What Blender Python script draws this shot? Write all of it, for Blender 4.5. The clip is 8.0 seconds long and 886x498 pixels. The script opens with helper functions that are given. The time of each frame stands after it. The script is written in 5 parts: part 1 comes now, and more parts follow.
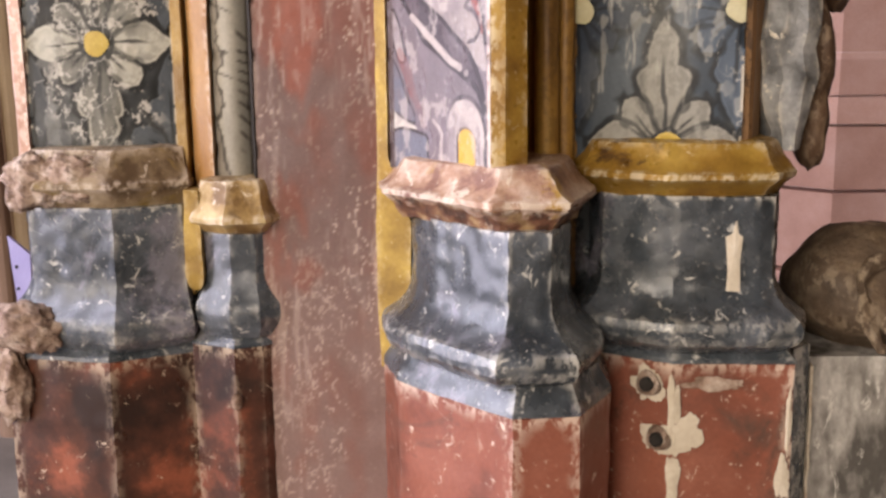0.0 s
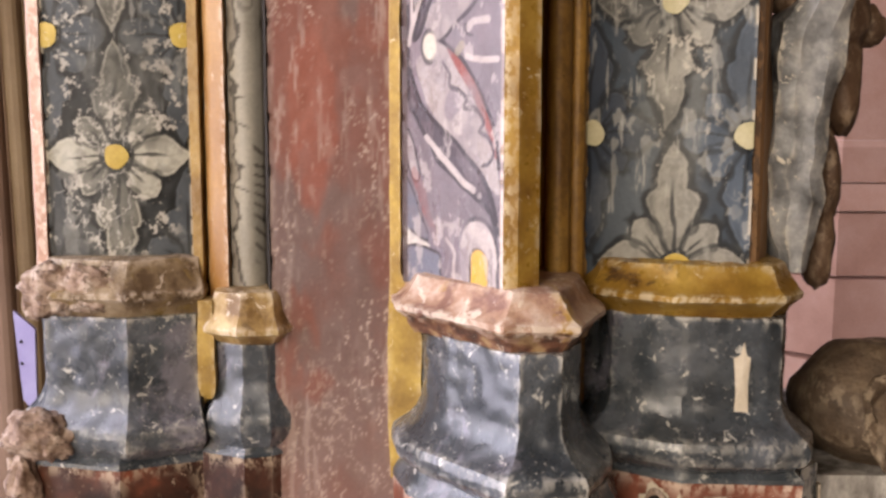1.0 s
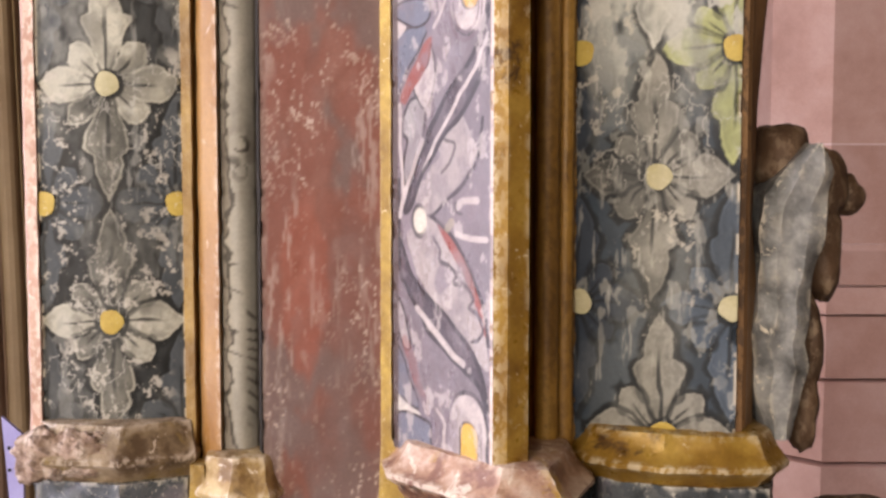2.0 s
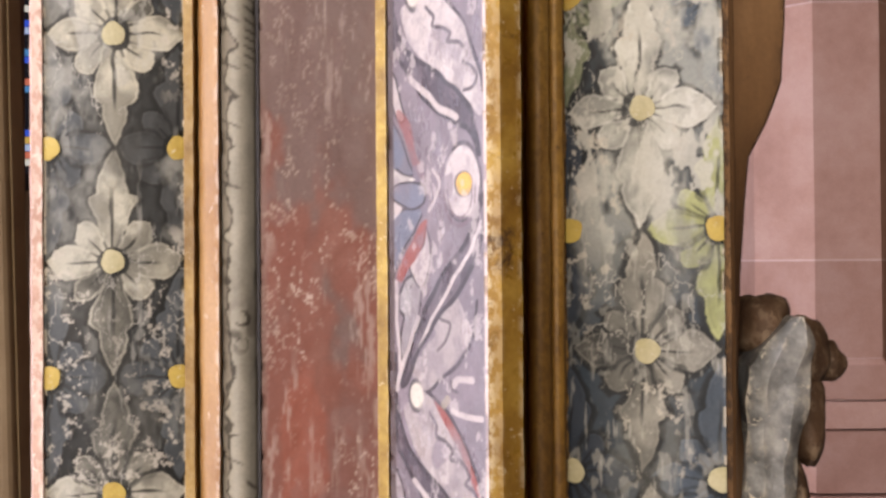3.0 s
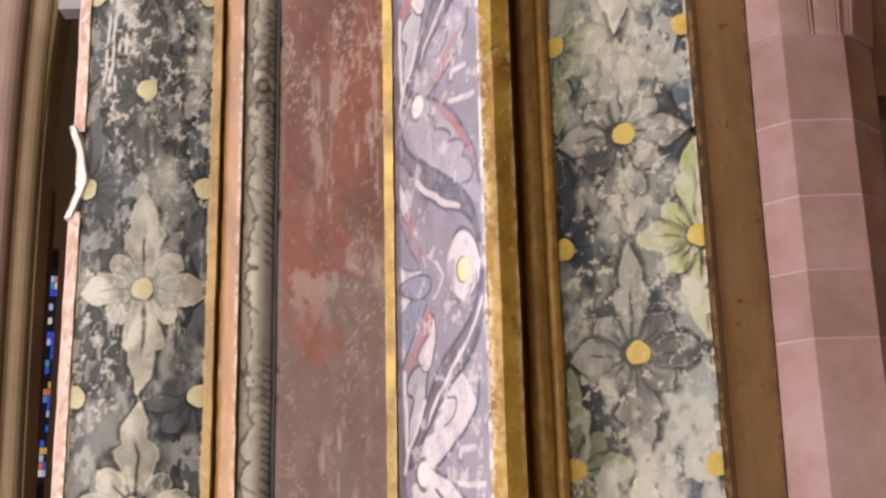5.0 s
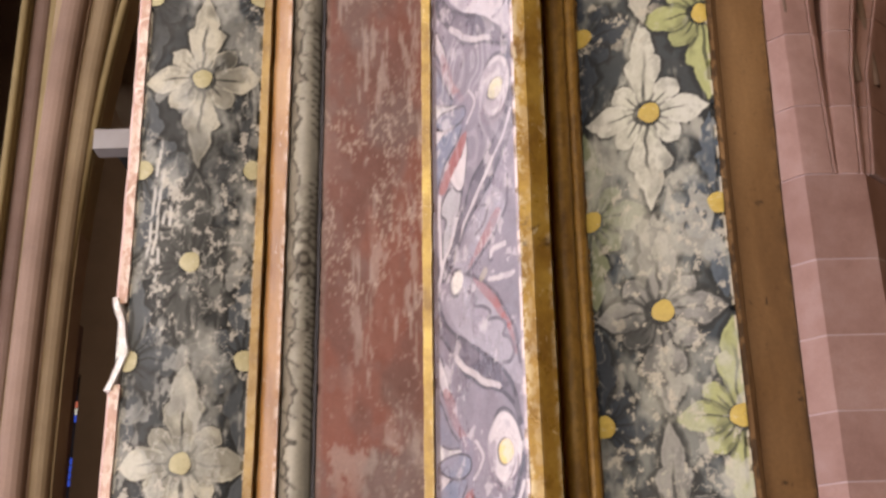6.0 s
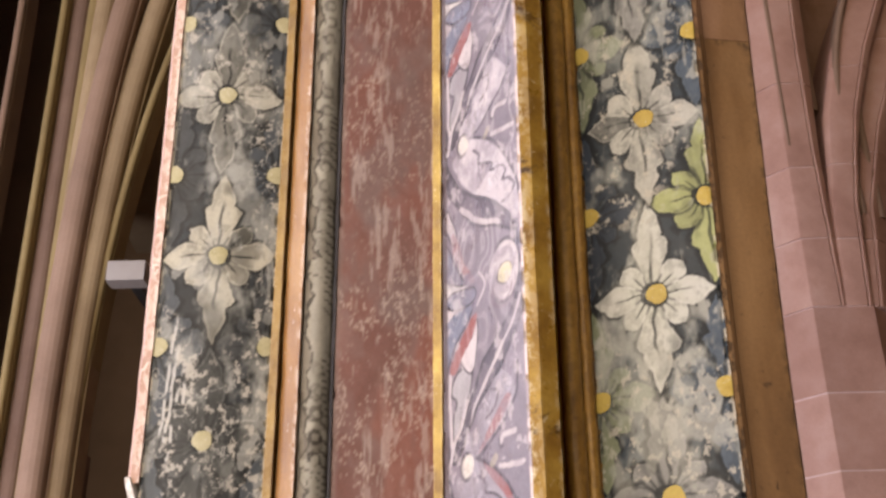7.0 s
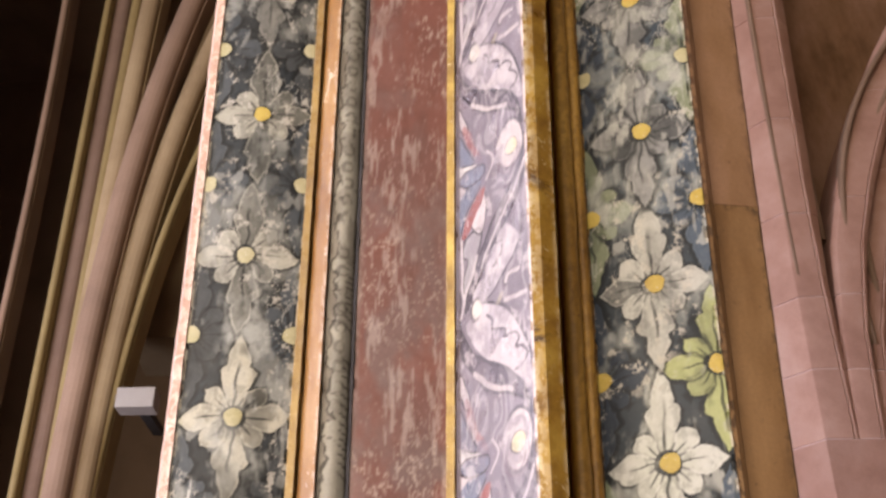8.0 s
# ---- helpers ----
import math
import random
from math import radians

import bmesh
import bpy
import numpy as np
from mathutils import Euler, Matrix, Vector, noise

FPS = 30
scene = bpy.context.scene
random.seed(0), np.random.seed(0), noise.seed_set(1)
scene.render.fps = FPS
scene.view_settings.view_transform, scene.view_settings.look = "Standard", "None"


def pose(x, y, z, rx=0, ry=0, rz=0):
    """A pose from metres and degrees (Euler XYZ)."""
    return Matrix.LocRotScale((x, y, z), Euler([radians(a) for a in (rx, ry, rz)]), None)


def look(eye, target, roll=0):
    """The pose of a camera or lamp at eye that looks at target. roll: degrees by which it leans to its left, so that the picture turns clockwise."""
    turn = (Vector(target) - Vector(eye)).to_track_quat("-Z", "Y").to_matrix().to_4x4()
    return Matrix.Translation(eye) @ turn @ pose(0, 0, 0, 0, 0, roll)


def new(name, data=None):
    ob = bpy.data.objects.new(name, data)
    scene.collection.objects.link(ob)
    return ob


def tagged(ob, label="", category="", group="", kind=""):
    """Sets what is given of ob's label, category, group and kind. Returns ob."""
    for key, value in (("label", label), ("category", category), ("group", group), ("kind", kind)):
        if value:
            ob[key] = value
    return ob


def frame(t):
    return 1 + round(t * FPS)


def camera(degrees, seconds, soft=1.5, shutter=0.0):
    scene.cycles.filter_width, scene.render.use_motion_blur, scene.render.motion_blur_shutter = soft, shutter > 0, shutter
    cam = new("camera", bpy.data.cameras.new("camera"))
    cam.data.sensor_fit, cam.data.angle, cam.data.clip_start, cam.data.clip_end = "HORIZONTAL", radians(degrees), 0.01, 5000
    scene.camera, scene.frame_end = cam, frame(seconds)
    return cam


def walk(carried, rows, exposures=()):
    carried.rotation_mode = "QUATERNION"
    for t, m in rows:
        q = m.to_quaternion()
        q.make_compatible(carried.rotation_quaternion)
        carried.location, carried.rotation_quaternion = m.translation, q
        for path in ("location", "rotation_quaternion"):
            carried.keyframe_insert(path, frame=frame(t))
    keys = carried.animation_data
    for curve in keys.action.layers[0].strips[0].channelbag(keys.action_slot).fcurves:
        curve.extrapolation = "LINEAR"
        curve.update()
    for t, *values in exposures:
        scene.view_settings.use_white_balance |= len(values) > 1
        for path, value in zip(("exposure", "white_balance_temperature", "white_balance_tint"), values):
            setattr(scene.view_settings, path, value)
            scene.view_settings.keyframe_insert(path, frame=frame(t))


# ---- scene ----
cam = camera(43.0, 8.0, 2.8)
PATH = [
    (0, (0.023, -0.032, 1.361), (-0.021, 1.931, 0.978), -1.4),
    (0.5, (0.015, -0.034, 1.386), (-0.022, 1.936, 1.046), -1.0),
    (1, (0.013, -0.039, 1.417), (-0.031, 1.942, 1.146), -0.6),
    (1.5, (0.015, -0.045, 1.468), (-0.024, 1.944, 1.263), -0.6),
    (1.7, (0.016, -0.045, 1.487), (-0.017, 1.947, 1.309), -0.5),
    (2.8, (0.006, -0.081, 1.596), (0.002, 1.918, 1.571), -1.1),
    (3, (0.008, -0.087, 1.608), (0.006, 1.913, 1.629), -1.1),
    (3.5, (0.019, -0.107, 1.662), (0.013, 1.888, 1.798), -1.4),
    (4, (0.028, -0.114, 1.722), (0.039, 1.869, 1.982), -1.8),
    (4.5, (0.03, -0.133, 1.789), (0.036, 1.828, 2.183), -2.1),
    (4.7, (0.026, -0.137, 1.798), (0.026, 1.813, 2.243), -2.1),
    (5.8, (-0.004, -0.177, 1.883), (-0.036, 1.713, 2.538), -1.8),
    (6, (-0.006, -0.172, 1.884), (-0.042, 1.698, 2.591), -1.6),
    (6.5, (-0.006, -0.195, 1.919), (-0.047, 1.64, 2.715), -1.4),
    (7, (-0.005, -0.226, 1.962), (-0.05, 1.569, 2.844), -1.4),
    (7.5, (-0.008, -0.252, 1.996), (-0.057, 1.499, 2.961), -1.2),
    (8, (-0.01, -0.277, 2.02), (-0.063, 1.424, 3.071), -0.9),
]
UPRIGHT = pose(0, 0, 0, 0, -0.65, 0)
EXPOSURES = ((0, 0.04, 6350, 10), (1, 0.0, 6450, 10), (3, -0.05, 6250, 10), (4.5, -0.08, 6230, 10), (6, -0.20, 6400, 10), (6.5, -0.17, 6420, 10), (7.5, -0.05, 6400, 10), (8, 0.06, 6380, 10))
walk(cam, [(t, UPRIGHT @ look(eye, target, roll)) for t, eye, target, roll in PATH], EXPOSURES)

# ---- light: a cool window on the left, a warmer one behind, an added warm lamp between, weak sky ----
world = bpy.data.worlds.new("church_air")
scene.world = world
world.use_nodes = True
sky = world.node_tree.nodes.new("ShaderNodeTexSky")
sky.sky_type, sky.sun_disc, sky.sun_elevation, sky.sun_rotation = "NISHITA", False, radians(35), radians(250)
world.node_tree.nodes["Background"].inputs["Strength"].default_value = 0.08
world.node_tree.links.new(sky.outputs["Color"], world.node_tree.nodes["Background"].inputs["Color"])


def window_light(name, eye, target, w, h, power, colour):
    lamp = bpy.data.lights.new(name, "AREA")
    lamp.shape, lamp.size, lamp.size_y, lamp.energy, lamp.color = "RECTANGLE", w, h, power, colour
    ob = new(name, lamp)
    ob.matrix_world = look(eye, target)
    return ob


window_light("window_light_west", (-3.05, 1.0, 2.7), (0, 1.0, 2.7), 3.6, 5.0, 280, (0.90, 0.84, 1.0))
window_light("window_light_south", (-2.0, -5.9, 3.0), (0, 1.2, 1.9), 2.4, 4.0, 300, (1.0, 0.83, 0.66))
# added lamp without a known window, for stronger modelling from the left
window_light("window_light_south_west", (-3.05, -2.9, 3.2), (0, 1.2, 2.2), 2.2, 4.4, 165, (1.0, 0.83, 0.66))

# ---- materials ----


def nodes_of(name):
    m = bpy.data.materials.new(name)
    m.use_nodes = True
    nt = m.node_tree
    return m, nt, nt.nodes["Principled BSDF"]


def noise_node(nt, scale, detail=5, rough=0.6, stretch=(1, 1, 1), shift=(0, 0, 0), distortion=0.0):
    co = nt.nodes.new("ShaderNodeTexCoord")
    mp = nt.nodes.new("ShaderNodeMapping")
    mp.inputs["Scale"].default_value = stretch
    mp.inputs["Location"].default_value = shift
    n = nt.nodes.new("ShaderNodeTexNoise")
    n.inputs["Scale"].default_value, n.inputs["Detail"].default_value, n.inputs["Roughness"].default_value = scale, detail, rough
    n.inputs["Distortion"].default_value = distortion
    nt.links.new(co.outputs["Object"], mp.inputs["Vector"])
    nt.links.new(mp.outputs["Vector"], n.inputs["Vector"])
    return n.outputs["Fac"]


def ramp(nt, fac, stops):
    r = nt.nodes.new("ShaderNodeValToRGB")
    el = r.color_ramp.elements
    while len(el) < len(stops):
        el.new(0.5)
    for e, (p, c) in zip(el, stops):
        e.position = p
        e.color = (*c, 1) if len(c) == 3 else c
    nt.links.new(fac, r.inputs["Fac"])
    return r.outputs["Color"]


def mix(nt, fac, a, b, mode="MIX"):
    m = nt.nodes.new("ShaderNodeMix")
    m.data_type, m.blend_type = "RGBA", mode
    for key, v in ((0, fac), (6, a), (7, b)):
        if hasattr(v, "links") or hasattr(v, "is_linked"):
            nt.links.new(v, m.inputs[key])
        elif isinstance(v, tuple):
            m.inputs[key].default_value = (*v, 1)
        else:
            m.inputs[key].default_value = v
    return m.outputs[2]


def grey(v):
    return (v, v, v)


def bump(nt, bsdf, height, strength, distance):
    b = nt.nodes.new("ShaderNodeBump")
    b.inputs["Strength"].default_value, b.inputs["Distance"].default_value = strength, distance
    nt.links.new(height, b.inputs["Height"])
    nt.links.new(b.outputs["Normal"], bsdf.inputs["Normal"])


def worn(name, stops, scale=9, chips=None, chip_at=0.66, chip_scale=60, rough=(0.4, 0.7), metal=0.0, relief=0.35, distance=0.002, stretch=(1, 1, 1), grain=220, patch=None, patch_at=0.58, patch_scale=5, edge=0.85, shine=0.5):
    """Worn paint or stone: broad stains, patches of a second coat, small chips, fine relief."""
    m, nt, bsdf = nodes_of(name)
    broad = noise_node(nt, scale, 6, 0.62, stretch)
    colour = ramp(nt, broad, stops)
    if patch:
        f = ramp(nt, noise_node(nt, patch_scale, 7, 0.68, stretch, (3, 1, 7), 0.6), [(patch_at, grey(0)), (patch_at + 0.07, grey(1))])
        colour = mix(nt, f, colour, patch)
    fine = noise_node(nt, grain, 3, 0.6)
    colour = mix(nt, 0.22, colour, ramp(nt, fine, [(0.3, grey(0.35)), (0.7, grey(0.72))]), "OVERLAY")
    if chips:
        f = ramp(nt, noise_node(nt, chip_scale, 8, 0.72, stretch, (9, 4, 2), 0.8), [(chip_at, grey(0)), (chip_at + 0.03, grey(1))])
        colour = mix(nt, f, colour, chips)
        f = ramp(nt, noise_node(nt, chip_scale * 2.6, 5, 0.65, (1, 1, 0.7), (4, 7, 6)), [(0.63, grey(0)), (0.665, grey(0.85 if edge else 0.0))])
        drift = ramp(nt, noise_node(nt, 17, 4, 0.6, (1, 1, 1), (8, 3, 1)), [(0.48, grey(0.0)), (0.62, grey(1.0))])
        colour = mix(nt, mix(nt, 1.0, f, drift, "MULTIPLY"), colour, chips)
        geo = nt.nodes.new("ShaderNodeNewGeometry")
        ridge = ramp(nt, geo.outputs["Pointiness"], [(0.515, grey(0)), (0.56, grey(1))])
        nick = ramp(nt, noise_node(nt, 95, 6, 0.7, (1, 1, 0.6), (1, 2, 8)), [(0.47, grey(0)), (0.54, grey(edge))])
        colour = mix(nt, mix(nt, 1.0, ridge, nick, "MULTIPLY"), colour, chips)
    nt.links.new(colour, bsdf.inputs["Base Color"])
    r = ramp(nt, noise_node(nt, scale * 3, 5, 0.6, (1, 1, 1), (5, 5, 5)), [(0.3, grey(rough[0])), (0.7, grey(rough[1]))])
    nt.links.new(r, bsdf.inputs["Roughness"])
    bsdf.inputs["Metallic"].default_value = metal
    bsdf.inputs["Specular IOR Level"].default_value = shine
    h = mix(nt, 0.4, noise_node(nt, 38, 6, 0.65, stretch), fine)
    bump(nt, bsdf, h, relief, distance)
    return m


def painted(name, rough=(0.25, 0.5), relief=0.3, distance=0.0015, shine=0.5):
    """Brushwork stored in the mesh's colour layer, with grain, dust specks and varnish."""
    m, nt, bsdf = nodes_of(name)
    at = nt.nodes.new("ShaderNodeAttribute")
    at.attribute_name = "brushwork"
    fine = noise_node(nt, 260, 4, 0.65)
    colour = mix(nt, 0.22, at.outputs["Color"], ramp(nt, fine, [(0.3, grey(0.34)), (0.7, grey(0.74))]), "OVERLAY")
    specks = ramp(nt, noise_node(nt, 170, 4, 0.7, (1, 1, 0.7), (2, 8, 3)), [(0.68, grey(0)), (0.74, grey(0.4))])
    colour = mix(nt, specks, colour, (0.5, 0.47, 0.42))
    nt.links.new(colour, bsdf.inputs["Base Color"])
    r = ramp(nt, noise_node(nt, 22, 6, 0.65, (1, 1, 0.5), (5, 5, 5)), [(0.3, grey(rough[0])), (0.7, grey(rough[1]))])
    nt.links.new(r, bsdf.inputs["Roughness"])
    bsdf.inputs["Specular IOR Level"].default_value = shine
    h = mix(nt, 0.45, noise_node(nt, 45, 6, 0.65, (1, 1, 0.45)), fine)
    bump(nt, bsdf, h, relief, distance)
    return m


FLOWER_PAINT = painted("varnished_flower_painting", (0.35, 0.6), shine=0.32)
SCROLL_PAINT = painted("glossy_scroll_painting", (0.20, 0.45), 0.55, 0.003, 0.6)
PLASTER_PAINT = painted("faded_red_plaster", (0.45, 0.7), 0.35, 0.0015)
SLATE = worn("slate_grey_paint", [(0.36, (0.026, 0.033, 0.040)), (0.5, (0.052, 0.062, 0.073)), (0.64, (0.110, 0.124, 0.145))], 15, (0.55, 0.54, 0.50), 0.60, 70, (0.16, 0.40), 0, 0.35, 0.0015, patch=(0.185, 0.182, 0.220), patch_at=0.57, patch_scale=9, shine=0.9)
RED = worn("red_oxide_paint", [(0.3, (0.10, 0.035, 0.022)), (0.5, (0.23, 0.075, 0.045)), (0.7, (0.30, 0.11, 0.07))], 8, (0.66, 0.52, 0.42), 0.615, 60, (0.28, 0.55), patch=(0.10, 0.055, 0.04), patch_at=0.57)
DARK_RED = worn("grimy_brown_red_paint", [(0.38, (0.026, 0.012, 0.008)), (0.5, (0.08, 0.030, 0.018)), (0.62, (0.26, 0.08, 0.042))], 9, (0.5, 0.4, 0.3), 0.64, 55, (0.25, 0.5))
GOLD = worn("ochre_gold_paint", [(0.3, (0.15, 0.072, 0.014)), (0.5, (0.30, 0.172, 0.028)), (0.7, (0.46, 0.30, 0.06))], 16, (0.66, 0.56, 0.38), 0.635, 50, (0.22, 0.48), 0.2, patch=(0.075, 0.038, 0.016), patch_at=0.60, patch_scale=14)
YELLOW = worn("bright_gilding", [(0.36, (0.22, 0.13, 0.03)), (0.5, (0.36, 0.235, 0.05)), (0.64, (0.52, 0.37, 0.085))], 14, (0.68, 0.56, 0.34), 0.64, 90, (0.35, 0.55), 0.15, edge=0.35)
OCHRE = worn("ochre_fillet", [(0.36, (0.20, 0.112, 0.028)), (0.5, (0.29, 0.178, 0.045)), (0.64, (0.38, 0.25, 0.075))], 14, (0.55, 0.45, 0.30), 0.67, 90, (0.4, 0.6), 0.05, edge=0.15)
OLD_GOLD = worn("old_gold_on_stone", [(0.38, (0.22, 0.115, 0.085)), (0.5, (0.40, 0.25, 0.17)), (0.62, (0.54, 0.41, 0.33))], 28, (0.68, 0.58, 0.48), 0.58, 45, (0.35, 0.6), 0.05, 0.7, 0.004, patch=(0.40, 0.245, 0.055), patch_at=0.55, patch_scale=12)
DULL_GOLD = worn("dull_brown_gold", [(0.38, (0.095, 0.060, 0.032)), (0.5, (0.20, 0.142, 0.082)), (0.62, (0.33, 0.255, 0.165))], 24, (0.58, 0.49, 0.40), 0.60, 45, (0.3, 0.55), 0.05, 0.7, 0.004, patch=(0.22, 0.15, 0.045), patch_at=0.56, patch_scale=16)
PALE_GOLD = worn("pale_brassy_gold", [(0.38, (0.17, 0.095, 0.030)), (0.5, (0.34, 0.225, 0.085)), (0.62, (0.52, 0.40, 0.20))], 26, (0.66, 0.56, 0.42), 0.60, 45, (0.25, 0.5), 0.1, 0.5, 0.003, patch=(0.15, 0.095, 0.04), patch_at=0.56, patch_scale=18)
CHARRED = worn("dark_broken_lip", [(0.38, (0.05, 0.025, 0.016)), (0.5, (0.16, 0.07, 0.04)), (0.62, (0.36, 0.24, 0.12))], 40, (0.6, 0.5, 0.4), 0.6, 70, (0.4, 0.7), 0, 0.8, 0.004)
ORANGE = worn("orange_ochre_paint", [(0.36, (0.19, 0.088, 0.024)), (0.5, (0.31, 0.158, 0.046)), (0.66, (0.42, 0.245, 0.092))], 12, (0.62, 0.50, 0.36), 0.63, 40, (0.3, 0.5), stretch=(1, 1, 0.3), edge=0.6)
PINK_EDGE = worn("pink_plaster_edge", [(0.3, (0.38, 0.215, 0.145)), (0.7, (0.54, 0.355, 0.265))], 14, (0.70, 0.60, 0.50), 0.60, 40, (0.4, 0.6))
BROWN = worn("brown_varnished_stone", [(0.36, (0.115, 0.060, 0.027)), (0.5, (0.21, 0.117, 0.053)), (0.66, (0.31, 0.185, 0.09))], 7, (0.06, 0.035, 0.02), 0.66, 40, (0.4, 0.65), stretch=(1, 1, 0.25))
ROSY = worn("rosy_brown_stone", [(0.36, (0.16, 0.085, 0.04)), (0.5, (0.25, 0.14, 0.075)), (0.66, (0.34, 0.20, 0.13))], 6, (0.10, 0.05, 0.03), 0.70, 40, (0.5, 0.75), stretch=(1, 1, 0.4))
BROWN_GOLD = worn("dark_gold_hollow", [(0.36, (0.17, 0.085, 0.020)), (0.5, (0.37, 0.205, 0.042)), (0.66, (0.52, 0.32, 0.07))], 9, (0.05, 0.025, 0.012), 0.66, 40, (0.35, 0.6), 0.1, stretch=(1, 1, 0.2))
RUBBLE = worn("broken_stone", [(0.36, (0.15, 0.09, 0.06)), (0.5, (0.36, 0.26, 0.20)), (0.64, (0.58, 0.48, 0.40))], 34, (0.10, 0.06, 0.04), 0.62, 50, (0.7, 0.9), 0, 1.0, 0.008)
PINK_STONE = worn("pink_sandstone", [(0.36, (0.44, 0.255, 0.195)), (0.5, (0.52, 0.315, 0.245)), (0.64, (0.58, 0.375, 0.305))], 4, (0.17, 0.08, 0.06), 0.74, 30, (0.75, 0.9), 0, 0.3, 0.003, edge=0.0)
MORTAR = worn("pale_mortar", [(0.3, (0.62, 0.44, 0.40)), (0.7, (0.72, 0.55, 0.50))], 20, None, rough=(0.8, 0.95), edge=0.0)
RIB_TAN = worn("tan_rib_stone", [(0.3, (0.221, 0.150, 0.078)), (0.5, (0.299, 0.215, 0.117)), (0.7, (0.377, 0.280, 0.156))], 2.5, (0.12, 0.08, 0.05), 0.72, 12, (0.7, 0.9), edge=0.0)
RIB_MAUVE = worn("mauve_rib_stone", [(0.3, (0.143, 0.086, 0.058)), (0.7, (0.221, 0.143, 0.100))], 2.5, (0.08, 0.05, 0.04), 0.72, 12, (0.7, 0.9), edge=0.0)
# darkened copy of the rib stone: the shade between the ribs as colour
RIB_SHADE = worn("shaded_rib_stone", [(0.3, (0.06, 0.042, 0.034)), (0.7, (0.115, 0.08, 0.064))], 2.5, (0.12, 0.08, 0.06), 0.72, 12, (0.7, 0.9), edge=0.0)
RIB_PINK = worn("pink_rib_stone", [(0.3, (0.205, 0.130, 0.086)), (0.7, (0.31, 0.205, 0.138))], 2.5, (0.18, 0.1, 0.08), 0.72, 12, (0.7, 0.9), edge=0.0)
RIB_YELLOW = worn("yellow_rib_stone", [(0.3, (0.19, 0.135, 0.052)), (0.7, (0.29, 0.215, 0.085))], 3, (0.2, 0.13, 0.05), 0.7, 14, (0.6, 0.85), edge=0.0)
WALL_STONE = worn("brown_church_stone", [(0.3, (0.19, 0.125, 0.08)), (0.7, (0.29, 0.195, 0.13))], 1.2, (0.08, 0.05, 0.035), 0.72, 8, (0.8, 0.95), edge=0.0)
DARK_CARVED = worn("dark_carved_stone", [(0.3, (0.05, 0.034, 0.022)), (0.55, (0.11, 0.075, 0.048)), (0.75, (0.22, 0.16, 0.10))], 24, (0.34, 0.27, 0.19), 0.68, 60, (0.5, 0.75), 0, 0.8, 0.006)
GREY_BOARD = worn("weathered_grey_stone", [(0.38, (0.085, 0.078, 0.070)), (0.5, (0.28, 0.265, 0.245)), (0.62, (0.52, 0.50, 0.47))], 26, (0.6, 0.58, 0.54), 0.60, 40, (0.5, 0.75), 0, 0.6, 0.003, stretch=(1, 1, 0.4), edge=0.0)
GREY_PAINT = worn("silvery_grey_paint", [(0.36, (0.05, 0.05, 0.05)), (0.5, (0.19, 0.195, 0.2)), (0.64, (0.40, 0.40, 0.39))], 17, (0.62, 0.57, 0.48), 0.62, 45, (0.25, 0.5), 0, 0.6, 0.004)
CREAM = worn("bare_cream_plaster", [(0.3, (0.55, 0.48, 0.37)), (0.7, (0.70, 0.63, 0.52))], 30, (0.42, 0.33, 0.24), 0.66, 60, (0.6, 0.8))
STUMP = worn("grimy_brown_stone", [(0.3, (0.055, 0.03, 0.018)), (0.55, (0.105, 0.06, 0.034)), (0.75, (0.16, 0.10, 0.06))], 14, (0.25, 0.18, 0.12), 0.68, 50, (0.5, 0.75), 0, 0.6, 0.004)
LIME = worn("fresh_white_lime", [(0.3, (0.70, 0.67, 0.63)), (0.7, (0.82, 0.80, 0.77))], 30, (0.5, 0.44, 0.38), 0.66, 60, (0.6, 0.8))
LILAC = worn("lilac_white_card", [(0.3, (0.30, 0.27, 0.48)), (0.7, (0.40, 0.37, 0.58))], 6, None, rough=(0.4, 0.5), relief=0.05)
BLACK = worn("black_shadow_paint", [(0.3, (0.012, 0.010, 0.009)), (0.7, (0.03, 0.024, 0.02))], 30, None, rough=(0.8, 0.95))
FLOOR_STONE = worn("grey_flagstone", [(0.3, (0.16, 0.14, 0.12)), (0.7, (0.26, 0.23, 0.2))], 2, None, rough=(0.5, 0.8), edge=0.0)

YOLK = worn("yellow_flower_eye", [(0.3, (0.44, 0.30, 0.05)), (0.6, (0.58, 0.44, 0.10))], 30, (0.66, 0.60, 0.40), 0.6, 90, (0.4, 0.6), edge=0.0)
PALE_YOLK = worn("pale_flower_eye", [(0.3, (0.42, 0.38, 0.20)), (0.6, (0.54, 0.50, 0.32))], 30, (0.62, 0.58, 0.44), 0.6, 90, (0.4, 0.6), edge=0.0)
nt = PINK_STONE.node_tree
info = nt.nodes.new("ShaderNodeObjectInfo")
old = nt.nodes["Principled BSDF"].inputs["Base Color"].links[0].from_socket
nt.links.new(mix(nt, 1.0, old, ramp(nt, info.outputs["Random"], [(0.0, (0.82, 0.78, 0.76)), (1.0, (1.0, 1.0, 1.0))]), "MULTIPLY"), nt.nodes["Principled BSDF"].inputs["Base Color"])

# ---- mesh tools ----


def mesh_of(name, verts, faces, material, smooth=False):
    me = bpy.data.meshes.new(name)
    me.from_pydata(verts, [], faces)
    me.materials.append(material)
    me.update()
    if smooth:
        me.polygons.foreach_set("use_smooth", [True] * len(me.polygons))
        if smooth != "all":
            me.set_sharp_from_angle(angle=radians(24))
    return me


def thing(name, label, category, at=(0, 0, 0), group="", kind=""):
    ob = new(name)
    ob.location = at
    return tagged(ob, label, category, group, kind)


